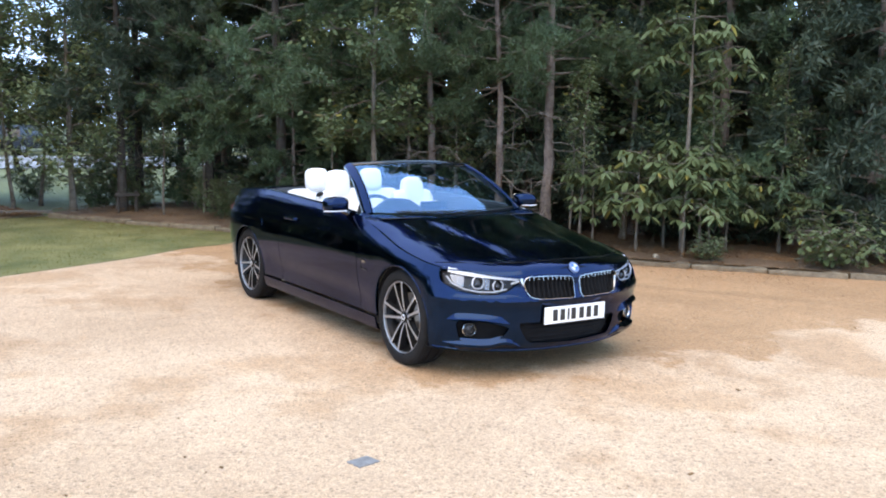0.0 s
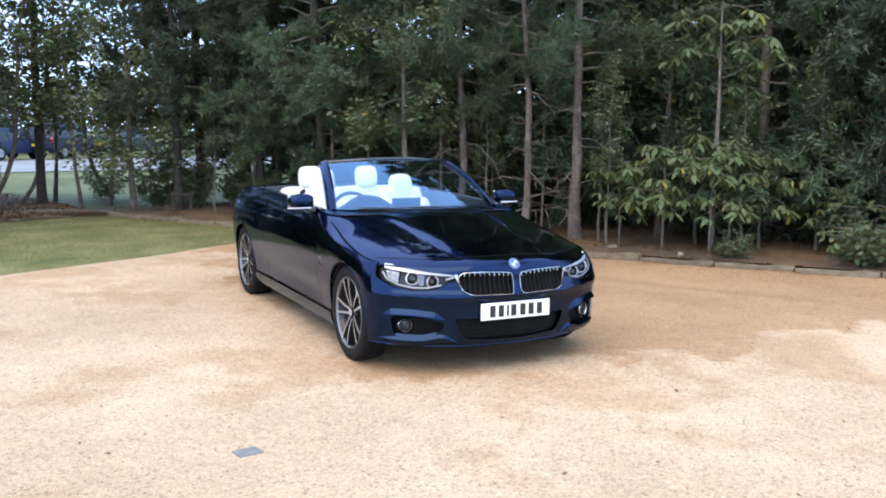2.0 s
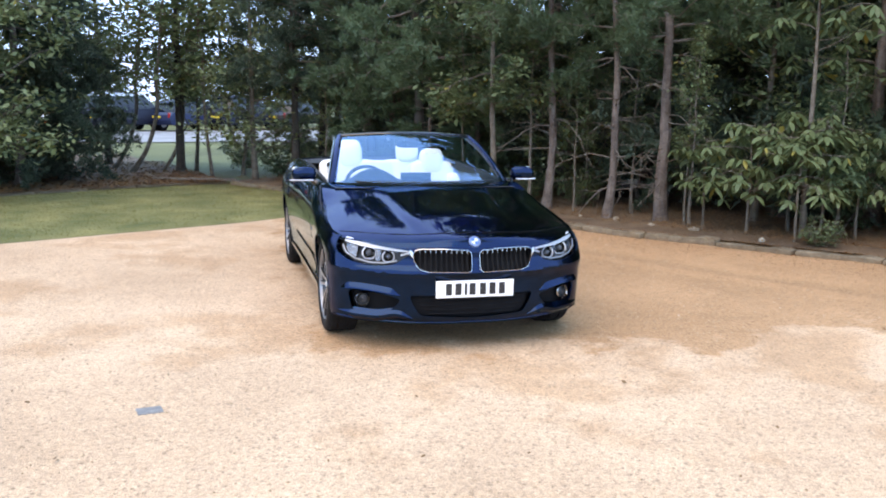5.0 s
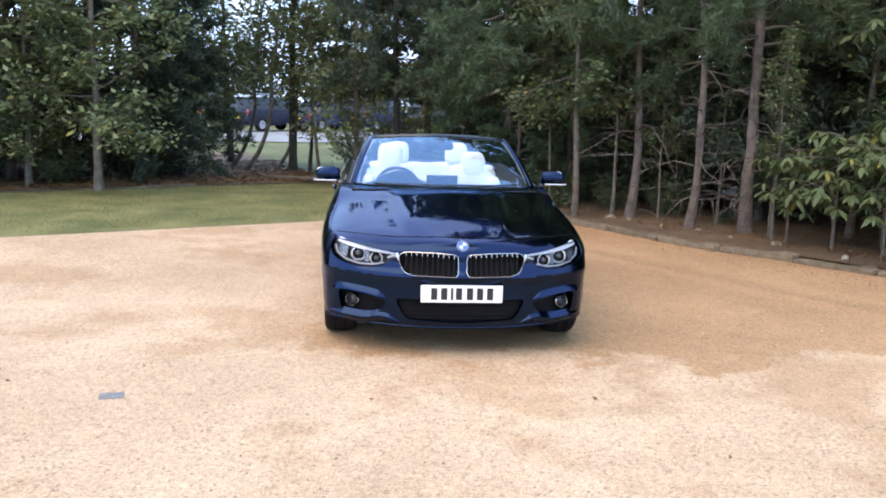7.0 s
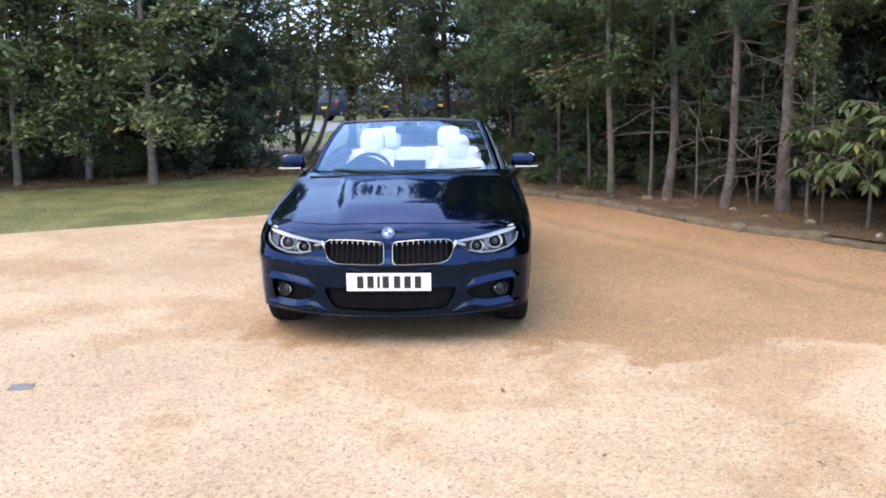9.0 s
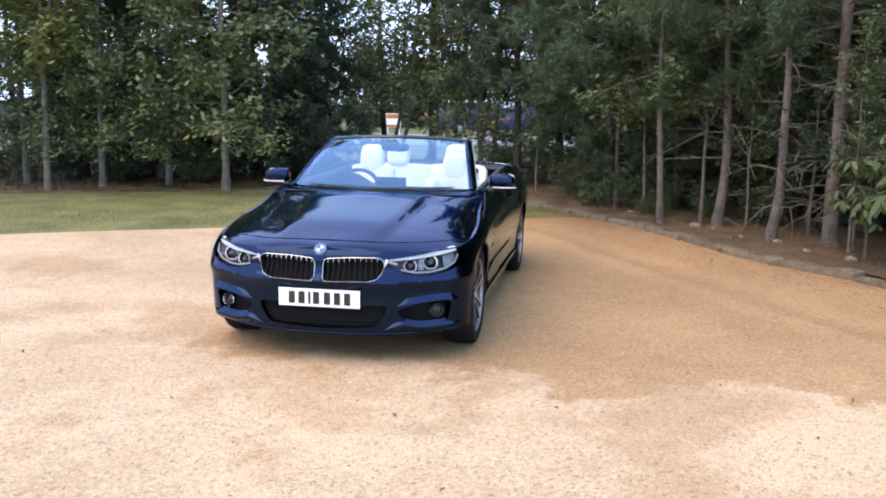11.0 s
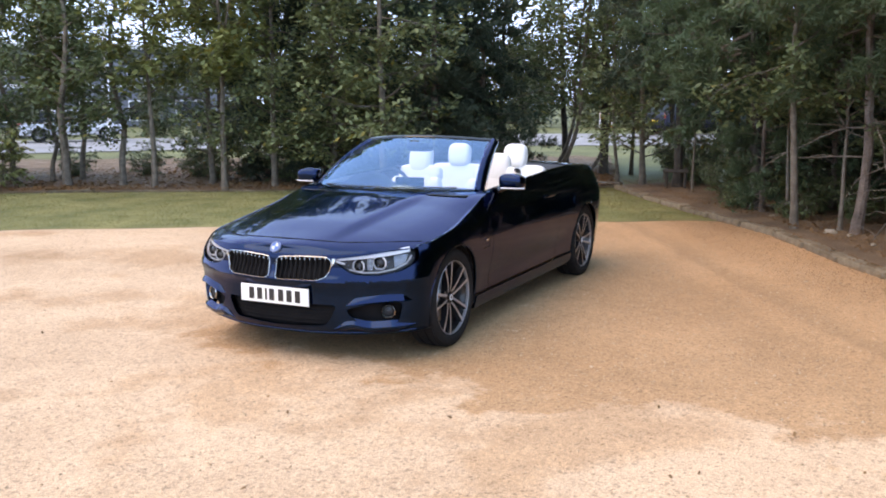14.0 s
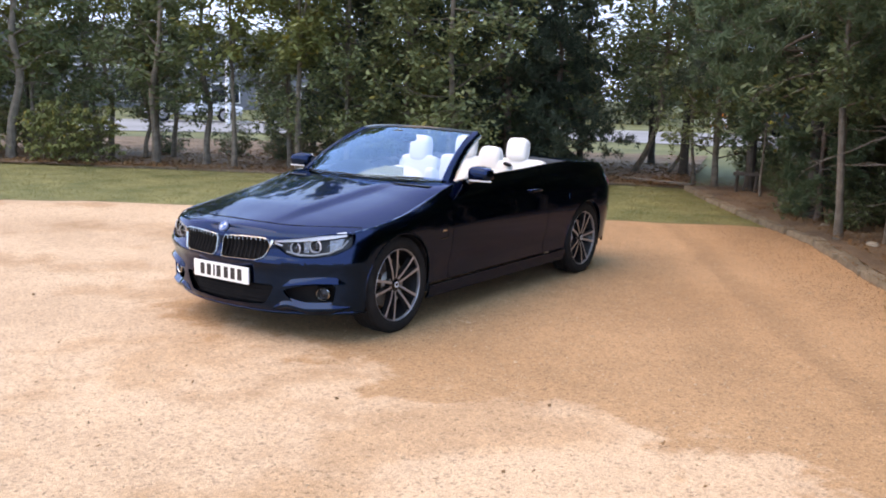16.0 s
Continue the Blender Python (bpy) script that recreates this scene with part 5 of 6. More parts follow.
# sides
def run_of(y0, y1, n, arches=()):
    v = list(np.linspace(s_y(y0), s_y(y1), n))
    for c in arches:
        a = np.linspace(0, math.pi, 30)
        v += [s_y(c - (ARCH + 0.0004) * math.cos(t)) for t in a] + [s_y(c - ARCH) - 0.0015, s_y(c + ARCH) + 0.0015]
    return [x for x in sorted({round(x, 4) for x in v}) if s_y(y0) - 1e-4 <= x <= s_y(y1) + 1e-4]


def mirrored(stations, sgn):
    return stations if sgn > 0 else [-s for s in stations][::-1]


GAP = 0.0025
for sgn in (1, -1):
    fender = part("front_fender", body_patch(mirrored(run_of(0.50 + GAP, 1.40 - GAP, 20, (AXLE_F,)), sgn), lambda s: arch_z(s, 0.285), rim_z, 14), PAINT, car)
    door = part("door", body_patch(mirrored(run_of(1.40 + GAP, 2.86 - GAP, 26), sgn), lambda s: 0.285, rim_z, 18), PAINT, car, "long blue coupe door")
    part("rear_quarter_panel", body_patch(mirrored(run_of(2.86 + GAP, 4.16, 26, (AXLE_R,)), sgn), lambda s: arch_z(s, 0.285), rim_z, 16), PAINT, car)
    part("side_skirt", body_patch(mirrored(run_of(AXLE_F + ARCH + 0.004, AXLE_R - ARCH - 0.004, 30), sgn), lambda s: 0.175, lambda s: 0.268, 6, deep=-0.016), PAINT, car)
    for c in (AXLE_F, AXLE_R):
        bm = bmesh.new()
        prof = []
        for t in np.linspace(-0.12, math.pi + 0.12, 32):
            y, z = c + (ARCH + 0.002) * math.cos(t), HUB + (ARCH + 0.002) * math.sin(t)
            prof.append(skin(sgn * s_y(y), max(z, 0.2), 0.004))
        tube(bm, prof, 0.007, 6)
        part("arch_lip", bm, PAINT, car)
        bm = bmesh.new()
        rows = []
        for t in np.linspace(-0.3, math.pi + 0.3, 28):
            rows.append([bm.verts.new((sgn * x, c + (ARCH + 0.004) * math.cos(t), HUB + (ARCH + 0.004) * math.sin(t))) for x in (0.872, 0.60)])
        for a, b in zip(rows, rows[1:]):
            bm.faces.new((a[0], b[0], b[1], a[1]))
        ws = bm.verts.new((sgn * 0.60, c, HUB))
        for a, b in zip(rows, rows[1:]):
            bm.faces.new((ws, a[1], b[1]))
        part("wheel_arch_liner", bm, BLACK_PLASTIC, car)
    # door handle, side badge, waist trim
    hy = 2.64
    hp = [skin(sgn * s_y(y), 0.845, -0.018 if abs(y - hy) < 0.1 else 0.0) for y in np.linspace(hy - 0.12, hy + 0.12, 9)]
    part("door_handle", tube(bmesh.new(), hp, 0.013, 8), PAINT, door)
    b0 = skin(sgn * s_y(1.28), 0.660, -0.003)
    part("side_badge", box(bmesh.new(), b0.x - 0.003, b0.x + 0.003, b0.y - 0.022, b0.y + 0.022, b0.z - 0.009, b0.z + 0.009, 0.001), CHROME, fender, "small silver badge")
    part("gill_trim", skin_tube([(sgn * s_y(1.24), 0.60), (sgn * s_y(1.33), 0.60), (sgn * s_y(1.335), 0.68)], 0.006, 0.002), GLOSS_BLACK, fender)
    waist = [skin(sgn * s_y(y), rim_z(s_y(y)), 0.0) + Vector((-sgn * 0.018, 0, 0.003)) for y in np.linspace(1.62, 3.52, 30)]
    part("waist_trim", tube(bmesh.new(), waist, 0.010, 6), GLOSS_BLACK, door)

# rear
edge_r = s_y(4.16 + GAP)
back = [s for s in np.linspace(edge_r, S_END, 30)]
for nm, lo, hi, rows in (("rear_bumper", lambda s: 0.24, lambda s: 0.60, 10), ("tail_panel", lambda s: 0.604, rim_z, 10)):
    p1 = part(nm, body_patch(back, lo, hi, rows), PAINT, car)
    part(nm, body_patch([-s for s in back][::-1], lo, hi, rows), PAINT, car)
for sgn in (1, -1):
    poly = [(sgn * s, z) for s, z in ((s_y(4.18), 0.80), (s_y(4.40), 0.74), (S_END - 0.45, 0.74), (S_END - 0.45, 0.86), (s_y(4.40), 0.89), (s_y(4.2), 0.86))]
    part("tail_light", inlay(poly, -0.004, 0.03, 0.01), RED_LENS, car, "red tail light")
q = np.linspace(0, 1, 30)
s_deck = s_y(3.62) + q * (S_END - s_y(3.62))
deck_y = curve((0, 3.62), (0.4, 4.05), (0.75, 4.42), (1, skin(S_END, rim_z(S_END)).y))(q)
deck_z = curve((3.4, 1.056), (3.8, 1.056), (4.2, 1.030), (4.5, 0.982), (4.7, 0.940))(deck_y)
part("boot_lid", thicken(lid(s_deck, deck_y, deck_z, 2.6, 30, 20), 0.012), PAINT, car, "smooth blue boot lid")
bm = bmesh.new()
rows = []
for y in np.linspace(3.40, 3.615, 5):
    e = skin(s_y(y), rim_z(s_y(y)))
    rows.append([bm.verts.new((e.x * f * 0.985, y, (e.z - 0.012) + 0.03 * (1 - abs(f) ** 2.4) - 0.05 * max(0, (3.48 - y) / 0.1) * (1 - f ** 8))) for f in np.linspace(-1, 1, 25)])
for a, b in zip(rows, rows[1:]):
    for k in range(24):
        bm.faces.new((a[k], a[k + 1], b[k + 1], b[k]))
part("tonneau_cover", bm, DASH, car, "black cover behind the rear seats")

# windscreen
def screen(u, v, out=0.0):
    base = Vector((0.705 * u, 1.255 + 0.30 * u * u, 0.985 - 0.004 * u * u))
    top = Vector((0.570 * u, 1.985 + 0.175 * u * u, 1.345 - 0.032 * u * u))
    p = base.lerp(top, v)
    b = 0.035 * 4 * v * (1 - v)
    return p + Vector((0, -0.45, 0.9)) * (b + out)


bm = bmesh.new()
g = [[bm.verts.new(screen(u, v)) for v in np.linspace(0, 1, 15)] for u in np.linspace(-1, 1, 31)]
for a, b in zip(g, g[1:]):
    for k in range(14):
        bm.faces.new((a[k], b[k], b[k + 1], a[k + 1]))
part("windscreen", bm, WINDSCREEN, car, "curved windscreen glass reflecting sky")
part("windscreen_header", tube(bmesh.new(), [screen(u, 1.0, 0.002) + Vector((0, 0.012, 0)) for u in np.linspace(-1, 1, 25)], 0.016, 10), GLOSS_BLACK, car, "dark header rail")
for sgn in (1, -1):
    bm = bmesh.new()
    rows = []
    for v in np.linspace(-0.03, 1.02, 16):
        p, w = screen(sgn, v), 0.036 - 0.006 * v
        ring = [(-0.030, 0.012), (-0.010, 0.018), (0.012, 0.010), (0.030, -0.010), (0.036, -0.035), (0.020, -0.055), (-0.012, -0.045), (-0.028, -0.015)]
        rows.append([bm.verts.new(p + Vector((sgn * a, 0.02 - c * 0.75, c * 0.8 + 0.004))) for a, c in ring])
    for a, b in zip(rows, rows[1:]):
        for k in range(8):
            bm.faces.new((a[k], a[(k + 1) % 8], b[(k + 1) % 8], b[k]))
    bm.faces.new(rows[0])
    bm.faces.new(rows[-1])
    part("windscreen_pillar", bm, PAINT, car)
# panel under the windscreen
bm = bmesh.new()
rows = []
for u in np.linspace(-1.0, 1.0, 31):
    a = screen(u, 0.02) + Vector((0, 0.0, -0.022))
    rows.append([bm.verts.new(a + Vector((0, d, h))) for d, h in ((0.03, 0.004), (0.0, 0.0), (-0.015, -0.012), (-0.03, -0.04))])
for a, b in zip(rows, rows[1:]):
    for k in range(3):
        bm.faces.new((a[k], b[k], b[k + 1], a[k + 1]))
part("scuttle_panel", bm, BLACK_PLASTIC, car, "black plastic panel below the windscreen")
for x0, x1 in ((-0.55, 0.05), (0.0, 0.58)):
    pts = [screen(x / 0.705, 0.015 + 0.01 * (x - x0), 0.008) for x in np.linspace(x0, x1, 9)]
    part("wiper", tube(bmesh.new(), pts, 0.0045, 6), BLACK_PLASTIC, car)

for sgn in (1, -1):
    pts = [screen(sgn, v) + Vector((sgn * 0.030, 0.075 - 0.02 * v, -0.012)) for v in np.linspace(-0.02, 0.98, 10)]
    part("pillar_trim", tube(bmesh.new(), pts, 0.006, 6), CHROME, car, "thin bright edge strip")
seam = []
for x in np.linspace(-0.80, 0.80, 41):
    y = 0.135 + 0.40 * abs(x / 0.84) ** 2.6
    seam.append((x, y))
_hood = hood.data
_cos = np.array([v.co for v in _hood.vertices])
seam3 = []
for x, y in seam:
    d = (_cos[:, 0] - x) ** 2 + (_cos[:, 1] - y) ** 2
    k = np.argsort(d)[:4]
    w = 1 / (d[k] + 1e-5)
    seam3.append((x, y, float((_cos[k, 2] * w).sum() / w.sum()) + 0.0005))
part("hood_seam", tube(bmesh.new(), seam3, 0.0028, 6), MESH_BLACK, hood, "dark shut line")

# door mirrors
for sgn in (1, -1):
    m = pose(sgn * 0.912, 1.735, 1.035, 0, 0, sgn * -8)
    bm = cushion(bmesh.new(), (0.196, 0.13, 0.118), m, 0.55, 12)
    for v in bm.verts:
        local = m.inverted() @ v.co
        if local.y > 0.045:
            local.y = 0.045
        local.z -= 0.12 * max(0.0, local.x * sgn * -1) * 0.4
        local.z *= 1 - 0.35 * max(0, local.x * sgn) / 0.11 * (1 if local.z > 0 else 0.2)
        v.co = m @ local
    mirror = part("door_mirror", bm, PAINT, car, "blue door mirror")
    bm = cushion(bmesh.new(), (0.178, 0.006, 0.105), m @ pose(0, 0.047, 0), 0.5, 8)
    part("mirror_glass", bm, CHROME, mirror)
    # pale strip round the lower outer edge of the shell
    bm = tube(bmesh.new(), [m @ Vector((sgn * x, y, -0.048)) for x, y in ((-0.06, -0.062), (0.03, -0.060), (0.085, -0.044), (0.112, -0.012))], 0.006, 6)
    part("lower_strip", bm, LAMP_WHITE, mirror, "pale strip along the lower edge")
    foot = skin(sgn * s_y(1.72), 0.96)
    bm = tube(bmesh.new(), [foot + Vector((-sgn * 0.02, 0, 0.0)), foot + Vector((sgn * 0.02, 0.01, 0.02)), m @ Vector((-sgn * 0.07, 0, -0.05))], [0.028, 0.024, 0.026], 8)
    part("mirror_arm", bm, GLOSS_BLACK, mirror)

# wheels


def make_wheel():
    tyre_w = 0.112
    hub = part("wheel", lathe(bmesh.new(), [(0.241, 0.085), (0.236, 0.06), (0.216, 0.02), (0.205, -0.09), (0.236, -0.10)], 64), DARK_ALLOY, car, "alloy wheel with paired machined spokes")
    prof = [(0.246, 0.088), (0.252, 0.101), (0.274, 0.109), (0.302, 0.108), (0.316, 0.101), (0.324, 0.090), (0.3295, 0.075), (0.331, 0.040), (0.3255, 0.038), (0.3255, 0.030), (0.331, 0.028), (0.3315, -0.028), (0.3255, -0.030), (0.3255, -0.038), (0.331, -0.040), (0.3295, -0.08), (0.318, -0.10), (0.27, -0.112), (0.238, -0.10)]
    bm = lathe(bmesh.new(), prof, 96)
    part("tyre", bm, RUBBER, hub, "low-profile black tyre", angle=50)
    bm = bmesh.new()
    for k in range(84):
        turn_k = Matrix.Rotation(2 * math.pi * k / 84, 4, "X")
        for x0, x1, r0, r1, skew in ((0.044, 0.078, 0.329, 0.3335, 0.003), (0.080, 0.097, 0.3225, 0.330, 0.004), (-0.026, 0.026, 0.330, 0.3340, 0.006)):
            lo = [(x0, -0.0095 - skew, r0 - 0.004), (x1, -0.0095 + skew, r0 - 0.004), (x1, 0.0085 + skew, r0 - 0.004), (x0, 0.0085 - skew, r0 - 0.004)]
            drop = 0.007 if x0 == 0.080 else 0.0
            hi = [(x, y, r1 - (drop if x == x1 else 0.0)) for x, y, _ in lo]
            a, b = ([bm.verts.new(turn_k @ Vector(p)) for p in q] for q in (lo, hi))
            bm.faces.new(b)
            for i in range(4):
                bm.faces.new((a[i], a[(i + 1) % 4], b[(i + 1) % 4], b[i]))
    tagged(part("tread", bm, RUBBER, hub, "tread blocks round the tyre", smooth=False), kind="stuff")
    bm = lathe(bmesh.new(), [(0.250, 0.080), (0.250, 0.096), (0.2465, 0.101), (0.242, 0.097), (0.240, 0.080)], 72)
    part("rim_lip", bm, SATIN, hub)
    disc = lathe(bmesh.new(), [(0.165, 0.0), (0.165, 0.012), (0.09, 0.012), (0.07, 0.03), (0.001, 0.03)], 48)
    part("brake_disc", disc, STEEL, hub)
    part("caliper", box(bmesh.new(), -0.02, 0.032, -0.19, -0.10, -0.07, 0.09, 0.012), DARK_ALLOY, hub)
    for k in range(5):
        for sd in (1, -1):
            bm = bmesh.new()
            secs = []
            for r, off, w, front, deep in ((0.036, 0.014, 0.009, 0.072, 0.05), (0.09, 0.023, 0.0085, 0.084, 0.045), (0.15, 0.034, 0.0085, 0.091, 0.04), (0.220, 0.048, 0.0100, 0.095, 0.035), (0.242, 0.054, 0.016, 0.095, 0.035)):
                c = sd * off
                secs.append([(front, c - w, r), (front, c + w, r), (front - deep, c + w * 1.25, r), (front - deep, c - w * 1.25, r)])
            rot = Matrix.Rotation(2 * math.pi * k / 5 + 0.25, 3, "X")
            rings = [[bm.verts.new(rot @ Vector(p)) for p in sec] for sec in secs]
            for a, b in zip(rings, rings[1:]):
                for i in range(4):
                    f = bm.faces.new((a[i], a[(i + 1) % 4], b[(i + 1) % 4], b[i]))
                    f.material_index = 1 if i == 0 else 0
            bm.faces.new(rings[0])
            bm.faces.new(rings[-1])
            ob = part("spoke", bm, DARK_ALLOY, hub, smooth=False)
            ob.data.materials.append(SATIN)
        a = 2 * math.pi * (k + 0.5) / 5 + 0.25
        bm = lathe(bmesh.new(), [(0.011, 0.055), (0.011, 0.066), (0.001, 0.067)], 10)
        bm.transform(Matrix.Translation((0, -math.sin(a) * 0.052, math.cos(a) * 0.052)))
        part("wheel_bolt", bm, STEEL, hub)
    part("hub", lathe(bmesh.new(), [(0.062, 0.03), (0.058, 0.066), (0.040, 0.076), (0.035, 0.074)], 32), DARK_ALLOY, hub)
    part("centre_cap", lathe(bmesh.new(), [(0.031, 0.070), (0.029, 0.080), (0.016, 0.083), (0.001, 0.084)], 28), GLOSS_BLACK, hub, "small round dark cap")
    part("cap_ring", lathe(bmesh.new(), [(0.022, 0.082), (0.020, 0.0855), (0.015, 0.0855), (0.013, 0.083)], 24), BADGE_WHITE, hub)
    return hub


wheel = make_wheel()
for i, (x, y, turn, steer) in enumerate(((0.775, AXLE_F, 0, 0), (-0.775, AXLE_F, 180, 0), (0.782, AXLE_R, 0, 37), (-0.782, AXLE_R, 180, 22))):
    m = pose(x, y, HUB, 0, 0, turn) @ pose(0, 0, 0, steer)
    ob = wheel if i == 0 else copy_thing(wheel, m)
    ob.matrix_basis = m

# cabin
bm = bmesh.new()
rows = []
for y in np.linspace(1.30, 3.52, 24):
    e = skin(s_y(y), rim_z(s_y(y)))
    wide = e.x - 0.012
    prof = [(wide, e.z - 0.004), (wide - 0.03, e.z + 0.004), (wide - 0.075, e.z - 0.010), (wide - 0.095, e.z - 0.05)]
    rows.append(prof)
for sgn in (1, -1):
    for nm, k0, k1, mt, lb in (("belt_ledge", 0, 2, PAINT, ""), ("door_top_trim", 2, 4, DASH, "dark soft door top")):
        bm = bmesh.new()
        vs = [[bm.verts.new((sgn * x, y, z)) for x, z in r[max(0, k0 - 1):k1]] for r, y in zip(rows, np.linspace(1.30, 3.52, 24)) if y > 1.5]
        for a, b in zip(vs, vs[1:]):
            for k in range(len(a) - 1):
                bm.faces.new((a[k], b[k], b[k + 1], a[k + 1]))
        part(nm, bm, mt, car, lb)
    bm = bmesh.new()
    vs = []
    for r, y in zip(rows, np.linspace(1.30, 3.52, 24)):
        x, z = r[3]
        vs.append([bm.verts.new((sgn * (x + d), y, zz)) for d, zz in ((0, z), (-0.005, z - 0.08), (-0.03, z - 0.20), (-0.035, z - 0.25), (0.0, z - 0.28), (0.0, 0.30))])
    for nm, ks, mt, lb in (("door_upper_panel", (0, 1), DASH, "dark upper door lining"), ("door_card", (2, 3, 4), LEATHER_SEAM, "cream door lining")):
        half = bm.copy() if nm == "door_upper_panel" else bm
        half.verts.ensure_lookup_table()
        for i in range(len(vs) - 1):
            for k in ks:
                a, b = i * 6 + k, (i + 1) * 6 + k
                half.faces.new([half.verts[q] for q in (a, b, b + 1, a + 1)])
        bmesh.ops.delete(half, geom=[v for v in half.verts if not v.link_faces], context="VERTS")
        part(nm, half, mt, car, lb)
bm = bmesh.new()
box(bm, -0.74, 0.74, 0.95, 3.6, 0.24, 0.30)
box(bm, -0.72, 0.72, 1.1, 1.2, 0.30, 0.80)
box(bm, -0.74, 0.74, 3.5, 3.58, 0.30, 0.98)
part("cabin_floor", bm, CARPET, car, smooth=False)
bm = bmesh.new()
prof = [(1.24, 0.965), (1.45, 0.968), (1.70, 0.968), (1.84, 0.962), (1.90, 0.935), (1.90, 0.88), (1.84, 0.80), (1.80, 0.62), (1.70, 0.45)]
vs = []
for f in np.linspace(-1, 1, 27):
    hump = 0.105 * math.exp(-abs((f * 0.71 + 0.345) / 0.165) ** 2.6)
    vs.append([bm.verts.new((f * 0.715, y + (0.10 * (abs(f) ** 3) if y < 1.6 else 0), z - 0.012 * f * f + (hump if 1.6 < y < 1.92 else 0))) for y, z in prof])
for a, b in zip(vs, vs[1:]):
    for k in range(len(prof) - 1):
        bm.faces.new((a[k], b[k], b[k + 1], a[k + 1]))
dash = part("dashboard", bm, DASH, car, "dark dashboard")
part("display_screen", box(bmesh.new(), -0.118, 0.138, 1.78, 1.80, 0.965, 1.035, 0.008), GLOSS_BLACK, dash, "black central display")
bm = bmesh.new()
ring = [Vector((0.183 * math.cos(a), 0, 0.183 * math.sin(a))) for a in np.linspace(0, 2 * math.pi, 41)]
tube(bm, ring, 0.0155, 8)
wm = pose(-0.345, 2.07, 0.893, -24)
bm.transform(wm)
wheel_s = part("steering_wheel", bm, DASH, car, "black leather steering wheel")
bm = cushion(bmesh.new(), (0.16, 0.05, 0.13), wm, 0.6, 10)
part("steering_boss", bm, BLACK_PLASTIC, wheel_s)
for a in (0.15, math.pi - 0.15, -math.pi / 2):
    bm = tube(bmesh.new(), [wm @ Vector((0.05 * math.cos(a), 0, 0.05 * math.sin(a))), wm @ Vector((0.178 * math.cos(a), 0, 0.178 * math.sin(a)))], 0.014, 6)
    part("steering_spoke", bm, SATIN, wheel_s)
part("steering_column", tube(bmesh.new(), [wm @ Vector((0, -0.02, 0)), wm @ Vector((0, -0.25, -0.02))], 0.04, 10), BLACK_PLASTIC, wheel_s)
m = pose(0, 1.99, 1.262, 8)
mir = part("rear_view_mirror", cushion(bmesh.new(), (0.235, 0.03, 0.068), m, 0.5, 10), GLOSS_BLACK, car, "black rear-view mirror")
part("mirror_stem", tube(bmesh.new(), [(0, 1.985, 1.27), (0, 1.90, 1.31)], 0.012, 6), BLACK_PLASTIC, mir)
part("sensor_box", cushion(bmesh.new(), (0.11, 0.10, 0.05), pose(0, 1.885, 1.285, 28), 0.5, 8), BLACK_PLASTIC, mir)


def front_seat(x):
    base = part("front_seat", cushion(bmesh.new(), (0.36, 0.50, 0.16), pose(x, 2.32, 0.50, 8), 0.4, 12, 0.02), LEATHER, car, "cream leather sport seat")
    lean = pose(x, 2.58, 0.47, -14)
    part("backrest", cushion(bmesh.new(), (0.38, 0.13, 0.62), lean @ pose(0, 0.03, 0.28), 0.42, 14, 0.02), LEATHER, base)
    for sd in (1, -1):
        part("seat_bolster", cushion(bmesh.new(), (0.11, 0.52, 0.19), pose(x + sd * 0.215, 2.30, 0.53, 6), 0.5, 10), LEATHER_SEAM, base)
        part("back_bolster", cushion(bmesh.new(), (0.12, 0.19, 0.50), lean @ pose(sd * 0.20, -0.01, 0.25, 0, sd * -5, sd * 12), 0.5, 12), LEATHER, base)
    part("shoulder_panel", cushion(bmesh.new(), (0.43, 0.12, 0.18), lean @ pose(0, 0.03, 0.53), 0.5, 10), LEATHER, base)
    hd = part("headrest", cushion(bmesh.new(), (0.225, 0.115, 0.275), lean @ pose(0, 0.015, 0.662 if x < 0 else 0.598, 4), 0.58, 14), LEATHER, base)
    for sd in (1, -1):
        part("headrest_post", tube(bmesh.new(), [lean @ Vector((sd * 0.06, 0.02, 0.52)), lean @ Vector((sd * 0.06, 0.02, 0.66))], 0.007, 6), CHROME, hd)
    part("belt_guide", cushion(bmesh.new(), (0.03, 0.12, 0.035), lean @ pose(math.copysign(0.20, x), -0.03, 0.58), 0.6, 6), BLACK_PLASTIC, base)


front_seat(0.372)
front_seat(-0.39)
for x in (0.285, -0.305):
    base = part("rear_seat", cushion(bmesh.new(), (0.52, 0.48, 0.16), pose(x, 3.08, 0.55, 6), 0.4, 12, 0.02), LEATHER, car, "cream leather rear seat")
    part("rear_backrest", cushion(bmesh.new(), (0.58, 0.13, 0.52), pose(x, 3.36, 0.78, -12), 0.22, 14, 0.01), LEATHER, base)
    hd = part("rear_headrest", cushion(bmesh.new(), (0.225, 0.12, 0.22), pose(x * 0.98, 3.38, 1.125, -8), 0.58, 14), LEATHER, base)
    for sd in (1, -1):
        part("headrest_post", tube(bmesh.new(), [(x * 0.98 + sd * 0.055, 3.39, 0.97), (x * 0.98 + sd * 0.055, 3.40, 1.06)], 0.007, 6), CHROME, hd)
part("centre_console", cushion(bmesh.new(), (0.20, 0.95, 0.30), pose(0, 2.25, 0.50), 0.3, 10), DASH, car, "dark centre console")
part("rear_armrest", cushion(bmesh.new(), (0.30, 0.12, 0.50), pose(0, 3.352, 0.785, -12), 0.25, 10), LEATHER_SEAM, car)

